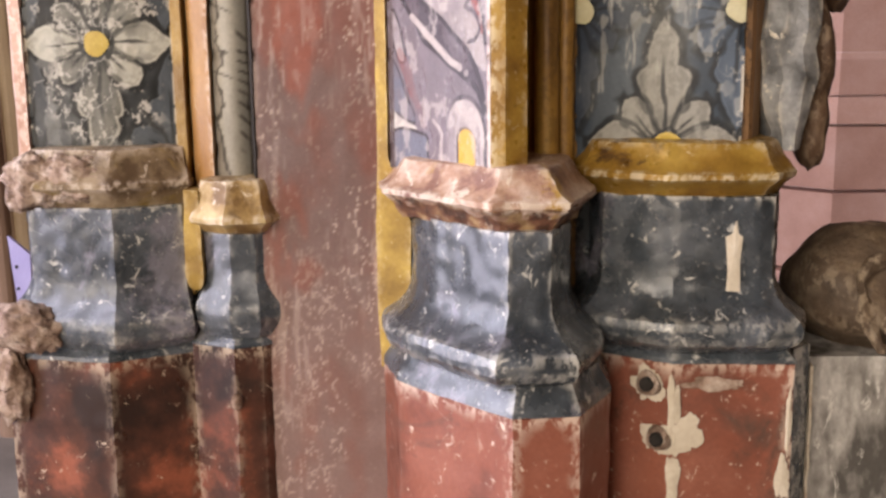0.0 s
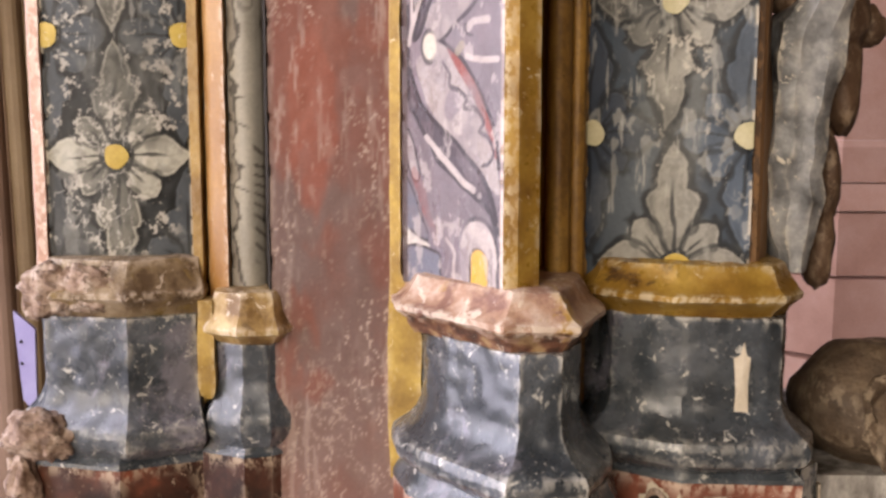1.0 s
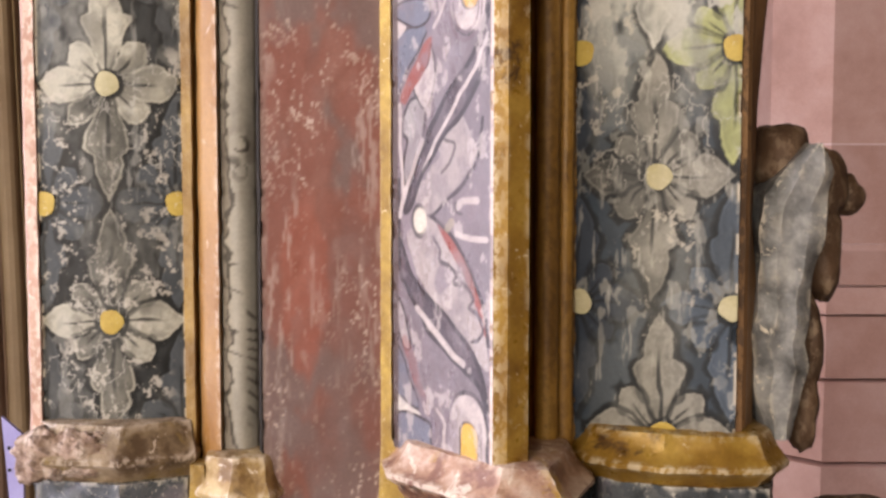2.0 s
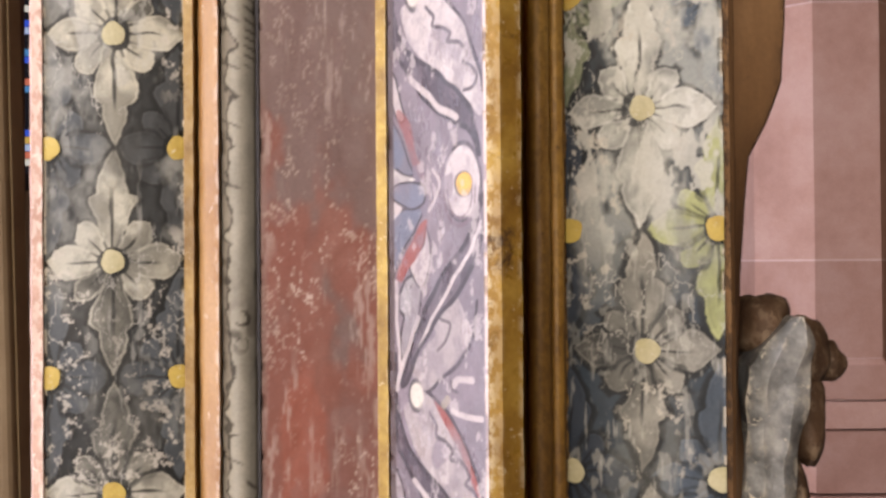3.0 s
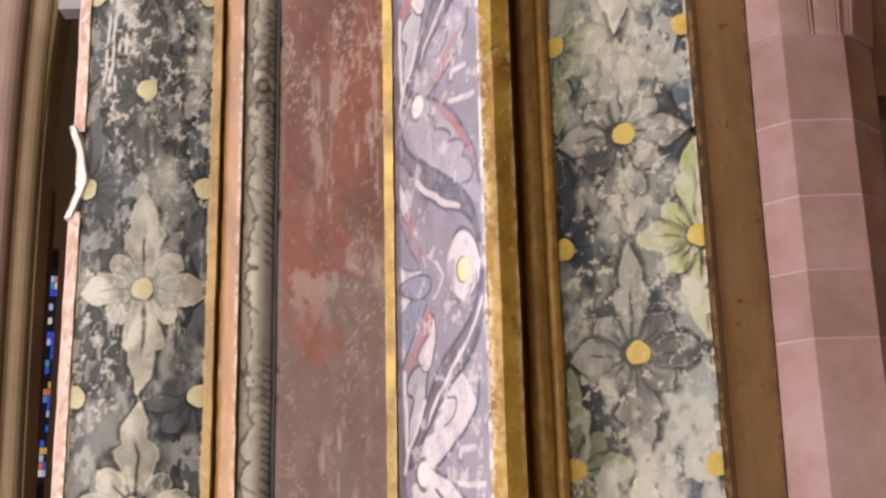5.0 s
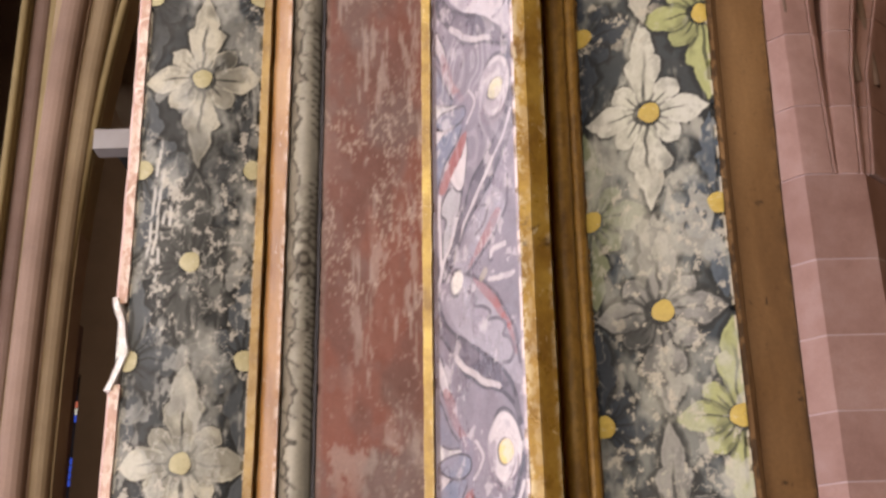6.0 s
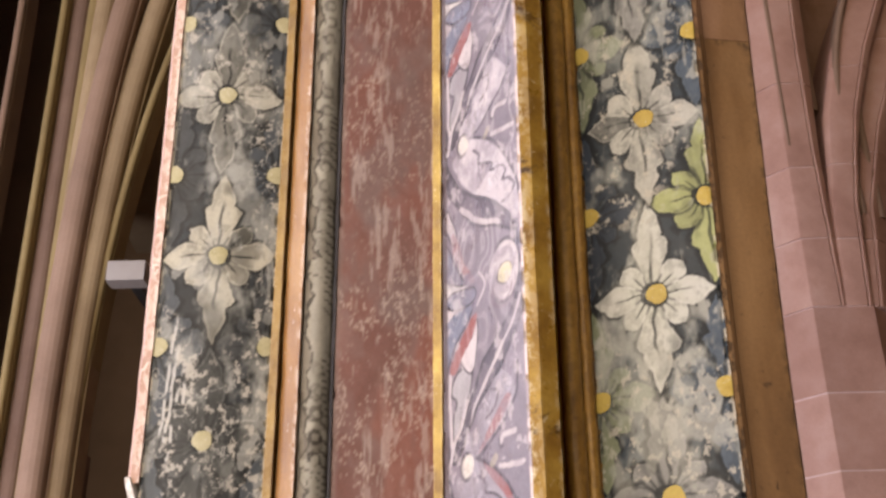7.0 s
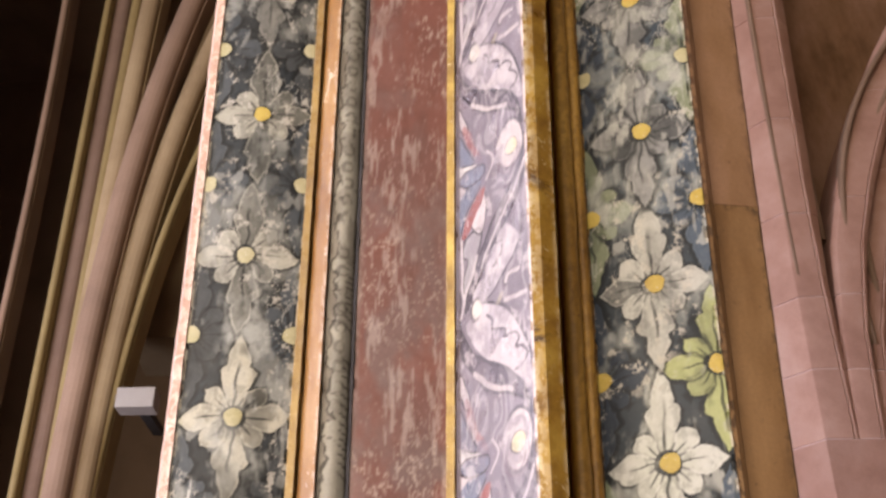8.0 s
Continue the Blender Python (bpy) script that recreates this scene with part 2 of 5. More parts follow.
def part(name, me, parent, label=""):
    ob = new(name, me)
    ob.parent = parent
    ob.matrix_parent_inverse = Matrix.Translation(parent.location).inverted() if parent.parent is None else Matrix.Identity(4)
    return tagged(ob, label)


def jitter(p, amount, scale):
    return Vector(p) + noise.noise_vector(Vector(p) * scale) * amount


def resample(pts, step):
    """Points along a plan line, at even steps but with its corners kept."""
    out = [Vector(pts[0])]
    for a, b in zip(pts, pts[1:]):
        a, b = Vector(a), Vector(b)
        n = max(1, round((b - a).length / step))
        out += [a.lerp(b, i / n) for i in range(1, n + 1)]
    return out


def offset(pts, d):
    """The plan line moved out by d to its right-hand side (towards the viewer when drawn from left to right)."""
    out = []
    n = len(pts)
    for i, p in enumerate(pts):
        ns = []
        for j in (i - 1, i):
            if 0 <= j < n - 1:
                e = Vector(pts[j + 1]) - Vector(pts[j])
                ns.append(Vector((e.y, -e.x)).normalized())
        b = sum(ns, Vector((0, 0)))
        b = b.normalized() if b.length > 1e-6 else ns[0]
        out.append(Vector(p) + b * (d / max(0.5, b.dot(ns[0]))))
    return out


def loft(name, stages, material, step=0.012, rough=0.0, rough_scale=60, smooth=True, z_step=0.012, caps=True):
    """A body through plan lines at heights: stages of (z, line). Its back is closed by the line's own ends."""
    base = None
    rings = []
    for z, line in stages:
        if base is None:
            lens = [max((Vector(l[i + 1]) - Vector(l[i])).length for _, l in stages) for i in range(len(line) - 1)]
            base = [max(1, round(k / step)) for k in lens]
        pts = [Vector(line[0])]
        for i, n in enumerate(base):
            a, b = Vector(line[i]), Vector(line[i + 1])
            pts += [a.lerp(b, k / n) for k in range(1, n + 1)]
        rings.append((z, pts))
    dense = [rings[0]]
    for (z0, p0), (z1, p1) in zip(rings, rings[1:]):
        n = max(1, min(400, round(abs(z1 - z0) / z_step)))
        for k in range(1, n + 1):
            f = k / n
            dense.append((z0 + (z1 - z0) * f, [a.lerp(b, f) for a, b in zip(p0, p1)]))
    verts, faces = [], []
    w = len(dense[0][1])
    for z, pts in dense:
        for i, p in enumerate(pts):
            v = Vector((p.x, p.y, z))
            if rough and 0 < i < w - 1:
                v = jitter(v, rough, rough_scale)
            verts.append(v)
    for r in range(len(dense) - 1):
        for i in range(w - 1):
            a = r * w + i
            faces.append((a, a + 1, a + w + 1, a + w) if dense[1][0] > dense[0][0] else (a + w, a + w + 1, a + 1, a))
        faces.append((r * w + w - 1, r * w, (r + 1) * w, (r + 1) * w + w - 1))
    if caps:
        faces.append(tuple(range(w)))
        faces.append(tuple(range((len(dense) - 1) * w, len(dense) * w)))
    return mesh_of(name, verts, faces, material, smooth)


def closed(line, back):
    """A plan line from left to right with its two back corners added."""
    return [(line[0][0], back)] + list(line) + [(line[-1][0], back)]


def box(name, x0, x1, y0, y1, z0, z1, material, rough=0.0):
    return loft(name, [(z0, [(x0, y1), (x0, y0), (x1, y0), (x1, y1)]), (z1, [(x0, y1), (x0, y0), (x1, y0), (x1, y1)])], material, 0.5, rough, z_step=0.5)


def blob(name, centre, size, material, seed=0, lumps=0.35, freq=2.2, rings=18, seg=26):
    """A lump of broken or carved stone."""
    verts, faces = [], []
    for r in range(rings + 1):
        th = math.pi * r / rings
        for s in range(seg):
            ph = 2 * math.pi * s / seg
            d = Vector((math.sin(th) * math.cos(ph), math.sin(th) * math.sin(ph), math.cos(th)))
            k = 1 + lumps * noise.noise(d * freq + Vector((seed * 7.1, seed, 3))) + lumps * 0.4 * noise.noise(d * freq * 3 + Vector((seed, 2, 1)))
            verts.append(Vector(centre) + Vector((d.x * size[0], d.y * size[1], d.z * size[2])) * k)
    for r in range(rings):
        for s in range(seg):
            a, b = r * seg + s, r * seg + (s + 1) % seg
            faces.append((a, a + seg, b + seg, b))
    return mesh_of(name, verts, faces, material, "all")


# ---- brush tools: masks over a face with u across and z up, both in metres ----
rng = np.random.default_rng(5)
LATTICE = rng.random((256, 256))


def cloud(u, z, scale, octaves=4, seed=0, gain=0.55):
    """Smooth noise from 0 to 1; scale is its grain per metre, (across, up)."""
    total, amp, norm = 0.0, 1.0, 0.0
    for o in range(octaves):
        a = u * scale[0] * 2 ** o + 17.3 * seed + 5.1 * o
        b = z * scale[1] * 2 ** o + 9.7 * seed + 3.7 * o
        i, j = np.floor(a).astype(int), np.floor(b).astype(int)
        f, g = a - i, b - j
        f, g = f * f * (3 - 2 * f), g * g * (3 - 2 * g)
        i0, i1, j0, j1 = i % 256, (i + 1) % 256, j % 256, (j + 1) % 256
        n = (LATTICE[i0, j0] * (1 - f) + LATTICE[i1, j0] * f) * (1 - g) + (LATTICE[i0, j1] * (1 - f) + LATTICE[i1, j1] * f) * g
        total = total + n * amp
        norm += amp
        amp *= gain
    return total / norm


def step_up(x, a, b):
    t = np.clip((x - a) / (b - a), 0, 1)
    return t * t * (3 - 2 * t)


def lay(canvas, mask, colour):
    """Brush a colour over the canvas where the mask is one."""
    canvas += (np.array(colour) - canvas) * mask[..., None]


def inside(d, soft=0.0010):
    return 1 - step_up(d, -soft, soft)


def line_of(d, width, soft=0.001):
    return 1 - step_up(np.abs(d), width / 2, width / 2 + soft)


def rows_near(z, lo, hi):
    """The rows of a face between two heights."""
    r = np.where((z[:, 0] > lo) & (z[:, 0] < hi))[0]
    return slice(r[0], r[-1] + 1) if len(r) > 1 else None


# half-widths of the petals along their length, in metres
LONG_PETAL = ((0.008, 0.0055), (0.022, 0.0125), (0.034, 0.0150), (0.044, 0.0185), (0.056, 0.0225), (0.065, 0.0248), (0.071, 0.0215), (0.075, 0.0150), (0.083, 0.0162), (0.092, 0.0150), (0.106, 0.0085), (0.123, 0.0))
SIDE_PETAL = ((0.008, 0.0035), (0.018, 0.0085), (0.028, 0.0150), (0.040, 0.0190), (0.050, 0.0195), (0.058, 0.0160), (0.067, 0.0085), (0.076, 0.0))
SLANT_PETAL = ((0.008, 0.0030), (0.018, 0.0065), (0.028, 0.0115), (0.038, 0.0140), (0.046, 0.0130), (0.052, 0.0080), (0.056, 0.0))
ROSE = ((90, LONG_PETAL), (-90, LONG_PETAL), (45, SLANT_PETAL), (135, SLANT_PETAL), (-46, SLANT_PETAL), (-134, SLANT_PETAL), (0, SIDE_PETAL), (180, SIDE_PETAL))


def petal(u, z, angle, shape):
    """Along and across a petal that grows from the origin, and roughly the distance to its edge; negative inside."""
    ca, sa = math.cos(angle), math.sin(angle)
    a, b = u * ca + z * sa, -u * sa + z * ca
    run, half = [p for p, _ in shape], [q for _, q in shape]
    d = np.maximum(np.abs(b) - np.interp(a, run, half), np.maximum(run[0] - a, a - run[-1]))
    return a, b, d * 0.85


def paint_rose(canvas, u, z, cu, cz, body, wear, dark, strength=1.0, size=1.0, worn_petals=(), seed=0, outline=0.9):
    """An eight-petalled flower; the petals named by number in worn_petals are rubbed thin, down to their rims."""
    sl = rows_near(z, cz - 0.16 * size, cz + 0.16 * size)
    if sl is None:
        return
    us, zs, cc = u[sl], z[sl], canvas[sl]
    uu = (us - cu + (cloud(us, zs, (34, 34), 2, 11 + seed) - 0.5) * 0.010) / size
    zz = (zs - cz + (cloud(us, zs, (34, 34), 2, 12 + seed) - 0.5) * 0.010) / size
    rag = (cloud(us, zs, (120, 120), 3, 13) - 0.5) * 0.0036
    thin = wear[sl]
    joined = body[0] > 0.41
    pale = tuple(min(0.72, x * 1.22 + 0.02) for x in body)
    petals = [(n, shape, *petal(uu, zz, radians(ang), shape)) for n, (ang, shape) in enumerate(ROSE)]
    whole = np.minimum.reduce([p[4] for p in petals]) + rag
    lay(cc, inside(whole - (0.0040 if joined else 0.0065), 0.002) * outline * strength, dark)
    for n, shape, a, b, d in petals:
        d = d + rag
        keep = (0.30 if n in worn_petals else 1.0) * (0.30 + 0.70 * thin)
        lay(cc, inside(d - (0.0026 if joined else 0.0036)) * outline * (0.22 if joined else 0.9) * strength, dark)
        lay(cc, inside(d) * keep * strength, body)
        lay(cc, inside(d + 0.0045, 0.004) * keep * 0.45 * strength * step_up(a, 0.02, 0.05), pale)
        lay(cc, line_of(d + 0.0014, 0.0014) * 0.6 * strength * (0.35 + 0.65 * thin), pale)
        reach = shape[-1][0]
        vein = line_of(b, 0.0030 if shape is LONG_PETAL else 0.0016) * step_up(a, 0.008, 0.014) * (1 - step_up(a, reach * 0.50, reach * 0.74))
        lay(cc, vein * 0.88 * strength, dark)
    # the dark gaps between the petals end in drops
    for g in (24, 66, 114, 156, 204, 246, 294, 336):
        q = radians(g)
        run, off = uu * math.cos(q) + zz * math.sin(q), -uu * math.sin(q) + zz * math.cos(q)
        reach = 0.027 if joined else 0.042
        drop = np.hypot((run - 0.042) / 1.7, off) - (0.0060 if g in (66, 114, 246, 294) else 0.0034)
        gap = np.maximum(np.abs(off) - (0.0016 if joined else 0.0026) * (1.6 - run / 0.03).clip(0.3, 1.6), run - reach)
        gap = gap if joined else np.minimum(gap, drop)
        lay(cc, inside(gap) * step_up(run, 0.008, 0.012) * 0.85 * outline * strength * (0.55 + 0.45 * thin), dark)
    lay(cc, inside(np.hypot(uu, zz) - 0.0168) * strength, dark)


def smooth_way(points, closed_way=False, n=6):
    """A smooth line through a few points."""
    p = [np.array(q, float) for q in points]
    out = []
    count = len(p) if closed_way else len(p) - 1
    for i in range(count):
        if closed_way:
            a, b, c, d = (p[(i + k) % len(p)] for k in (-1, 0, 1, 2))
        else:
            a, b, c, d = p[max(i - 1, 0)], p[i], p[i + 1], p[min(i + 2, len(p) - 1)]
        for k in range(n):
            t = k / n
            out.append(0.5 * (2 * b + (c - a) * t + (2 * a - 5 * b + 4 * c - d) * t * t + (3 * b - a - 3 * c + d) * t ** 3))
    out.append(out[0] if closed_way else p[-1])
    return out


def way_distance(u, z, way):
    best = np.full(u.shape, 9.0)
    for a, b in zip(way, way[1:]):
        e = b - a
        t = np.clip(((u - a[0]) * e[0] + (z - a[1]) * e[1]) / max(1e-12, e @ e), 0, 1)
        best = np.minimum(best, np.hypot(u - a[0] - t * e[0], z - a[1] - t * e[1]))
    return best


def stroke_at(u, z, points):
    """The distance to a brush stroke."""
    return way_distance(u, z, smooth_way(points))


def field_at(u, z, points):
    """The distance to a painted field's edge; negative inside."""
    way = smooth_way(points, True)
    odd = np.zeros(u.shape, bool)
    for a, b in zip(way, way[1:]):
        if a[1] != b[1]:
            odd ^= ((a[1] > z) != (b[1] > z)) & (u < a[0] + (z - a[1]) * (b[0] - a[0]) / (b[1] - a[1]))
    d = way_distance(u, z, way)
    return np.where(odd, -d, d)


def sheet(name, line, z0, z1, du, dz, painter, material, chip=0.0):
    """A finely cut face over a plan line, coarser towards its far head, with brushwork laid on by painter(u, z)."""
    pts = resample(line, du)
    us = np.concatenate([[0], np.cumsum([(b - a).length for a, b in zip(pts, pts[1:])])])
    zs = [z0]
    while zs[-1] < z1:
        zs.append(zs[-1] + dz * (1.0 if zs[-1] < 2.3 else 1.4 if zs[-1] < 2.9 else 2.2))
    u, z = np.meshgrid(us, np.array(zs))
    p = np.array([tuple(q) for q in pts])
    co = np.empty((len(zs), len(us), 3))
    co[..., 0], co[..., 1], co[..., 2] = p[None, :, 0], p[None, :, 1], z
    if chip:
        ridge = (cloud(u, z, (40, 40), 3, 21) - 0.5) * chip
        co[..., 1] += ridge
        edge = np.minimum(u, us[-1] - u)
        nick = step_up(cloud(u * 0 + u, z, (20, 70), 3, 22), 0.56, 0.7) * (1 - step_up(edge, 0, 0.006)) * 0.004
        co[..., 1] += nick
    h, w = u.shape
    idx = np.arange(h * w).reshape(h, w)
    quads = np.stack([idx[:-1, :-1], idx[:-1, 1:], idx[1:, 1:], idx[1:, :-1]], -1).reshape(-1, 4)
    me = bpy.data.meshes.new(name)
    me.vertices.add(h * w)
    me.vertices.foreach_set("co", co.ravel())
    me.loops.add(quads.size)
    me.loops.foreach_set("vertex_index", quads.ravel().astype(np.int32))
    me.polygons.add(len(quads))
    me.polygons.foreach_set("loop_start", np.arange(0, quads.size, 4, dtype=np.int32))
    me.polygons.foreach_set("use_smooth", np.ones(len(quads), dtype=bool))
    me.update(calc_edges=True)
    col = painter(u, z, us[-1])
    layer = me.color_attributes.new("brushwork", "FLOAT_COLOR", "POINT")
    layer.data.foreach_set("color", np.concatenate([np.clip(col, 0, 1), np.ones((h, w, 1))], -1).ravel())
    me.materials.append(material)
    return me


# ---- painted faces ----
CREAM_TONE, GREY_TONE, DIM_TONE, WHITE_TONE, MAUVE_TONE = (0.50, 0.485, 0.40), (0.27, 0.265, 0.24), (0.12, 0.125, 0.12), (0.62, 0.64, 0.59), (0.28, 0.283, 0.288)
GREEN, DULL_GREEN, BLUE, DARK_BLUE, SLATE_BLUE = (0.40, 0.43, 0.20), (0.21, 0.24, 0.155), (0.070, 0.096, 0.136), (0.030, 0.041, 0.062), (0.064, 0.075, 0.087)

# height, shift across, body colour, rubbed petals, strength of each whole flower
CHAIN_A = ((1.092, 0, GREY_TONE, (), 1.0), (1.351, 0, (0.40, 0.39, 0.33), (0, 1, 3, 5), 1.0), (1.610, 0, (0.45, 0.44, 0.37), (1, 5), 1.0), (1.865, 0.002, CREAM_TONE, (2,), 1.0), (2.124, 0.003, CREAM_TONE, (), 1.0), (2.381, -0.002, DIM_TONE, (0, 2, 3, 6, 7), 0.8), (2.640, 0.0, (0.47, 0.45, 0.37), (2,), 1.0), (2.892, -0.004, (0.44, 0.43, 0.37), (0, 1, 4), 0.9), (3.142, 0.002, (0.42, 0.41, 0.35), (0, 1, 2, 6), 0.8), (3.40, 0, GREY_TONE, (0, 3, 5), 0.6))
CHAIN_E = ((1.244, 0.010, GREY_TONE, (), 1.0), (1.511, 0.002, GREY_TONE, (7,), 1.0), (1.769, -0.001, WHITE_TONE, (), 0.95), (2.021, 0.0, MAUVE_TONE, (2, 6), 0.9), (2.282, 0.0, MAUVE_TONE, (5,), 0.9), (2.541, 0.002, WHITE_TONE, (), 0.95), (2.796, 0.004, (0.48, 0.48, 0.45), (7,), 0.9), (3.046, 0.004, MAUVE_TONE, (2, 5, 6), 0.85), (3.29, 0.004, MAUVE_TONE, (), 0.8), (3.54, 0.004, GREY_TONE, (), 0.7))


def between(chain):
    return [(p[0] + q[0]) / 2 for p, q in zip(chain, chain[1:])]


def side_a(k, edge):
    return SLATE_BLUE if (k + edge) % 3 else (0.048, 0.053, 0.057)


def side_e(k, edge):
    if edge:
        return GREEN if k % 2 and k < 7 else DULL_GREEN if k == 7 else BLUE
    return DULL_GREEN if k % 2 == 0 and k > 1 else DARK_BLUE


def flower_face(chain, side_colours, base, seed, veil, haze, veil_tone):
    """Painter of a dark face with a chain of pale flowers and half flowers on both edges. veil: how white the lime lies, by height."""

    def painter(u, z, width):
        canvas = np.empty((*u.shape, 3))
        tone = cloud(u, z, (14, 14), 4, seed)
        canvas[...] = np.array(base) * (0.6 + 0.8 * tone[..., None])
        blue = step_up(cloud(u, z, (7, 5), 3, seed + 1), 0.45, 0.62)
        lay(canvas, blue * 0.6, (base[0] * 1.3, base[1] * 1.5, base[2] * 1.75))
        wear = step_up(cloud(u, z, (17, 13), 4, seed + 2, 0.62), 0.36, 0.56)
        fine = step_up(cloud(u, z, (95, 75), 4, seed + 3, 0.7), 0.34, 0.52)
        dark = tuple(x * 0.30 for x in base)
        for k, cz in enumerate(between(chain)):
            for edge in (0, 1):
                paint_rose(canvas, u, z, edge * width + (0.006 if edge == 0 else -0.006), cz, side_colours(k, edge), np.clip(wear + 0.55, 0, 1), dark, 0.9, 0.98, seed=k, outline=0.75)
        # lime bloom behind and over the flowers
        milk = step_up(cloud(u, z, (16, 11), 5, seed + 4, 0.62) + 0.16 * np.exp(-((u - width / 2) / 0.040) ** 2), 0.53, 0.70) * np.interp(z, [q[0] for q in veil], [q[1] for q in veil])
        lay(canvas, milk * 0.7, veil_tone)
        for k, (cz, du, body, rubbed, strength) in enumerate(chain):
            paint_rose(canvas, u, z, width / 2 + du, cz, body, np.clip(wear * (0.45 + 0.55 * fine) + 0.1, 0, 1), dark, strength, 1.04, rubbed, seed + k)
        lay(canvas, milk * haze * step_up(cloud(u, z, (30, 22), 4, seed + 15, 0.65), 0.42, 0.6), (0.50, 0.51, 0.475))
        drip = step_up(cloud(u, z, (120, 24), 4, seed + 6, 0.65), 0.62, 0.74) * step_up(cloud(u, z, (9, 5), 3, seed + 7), 0.50, 0.62)
        lay(canvas, drip * 0.4, (0.50, 0.50, 0.47))
        dab = step_up(cloud(u, z, (48, 30), 4, seed + 18, 0.6), 0.56, 0.62) * step_up(cloud(u, z, (14, 10), 3, seed + 19), 0.48, 0.58)
        lay(canvas, dab * np.clip(haze * 1.2 - 0.1, 0, 1) * np.interp(z, [q[0] for q in veil], [0.3 + 0.7 * q[1] for q in veil]), (0.56, 0.565, 0.53))
        hair = line_of(cloud(u, z, (38, 24), 4, seed + 16, 0.6) - 0.5, 0.010, 0.010) * step_up(cloud(u, z, (10, 8), 3, seed + 17), 0.5, 0.6)
        lay(canvas, hair * 0.55, (0.55, 0.54, 0.50))
        for cu, lo, hi in ((0.030, 2.36, 2.52), (0.038, 2.33, 2.46), (0.022, 2.38, 2.56), (0.046, 2.40, 2.50)) if seed == 1 else ():
            track = u - cu - 0.06 * (z - 2.44) + (cloud(u, z, (9, 30), 3, int(cu * 999)) - 0.5) * 0.006
            lay(canvas, line_of(track, 0.0030) * step_up(z, lo, lo + 0.02) * (1 - step_up(z, hi - 0.02, hi)) * step_up(cloud(u, z, (60, 60), 3, seed + 14), 0.40, 0.5) * 0.85, (0.60, 0.59, 0.56))
        scuff = step_up(cloud(u, z, (90, 80), 4, seed + 8, 0.75), 0.60, 0.68) * step_up(cloud(u, z, (12, 9), 3, seed + 9), 0.47, 0.62)
        lay(canvas, scuff * 0.7, (0.58, 0.55, 0.49))
        grime = step_up(cloud(u, z, (18, 10), 4, seed + 10), 0.55, 0.75)
        lay(canvas, grime * 0.35, (base[0] * 0.6, base[1] * 0.55, base[2] * 0.5))
        rim = np.minimum(u, width - u)
        nick = (1 - step_up(rim, 0.001, 0.0035)) * step_up(cloud(u, z, (30, 60), 3, seed + 11), 0.5, 0.56)
        lay(canvas, nick * 0.9, (0.62, 0.56, 0.46))
        return canvas

    return painter


EYES = (1.2537, 1.683, 2.1075, 2.548, 2.985, 3.42, 3.86)


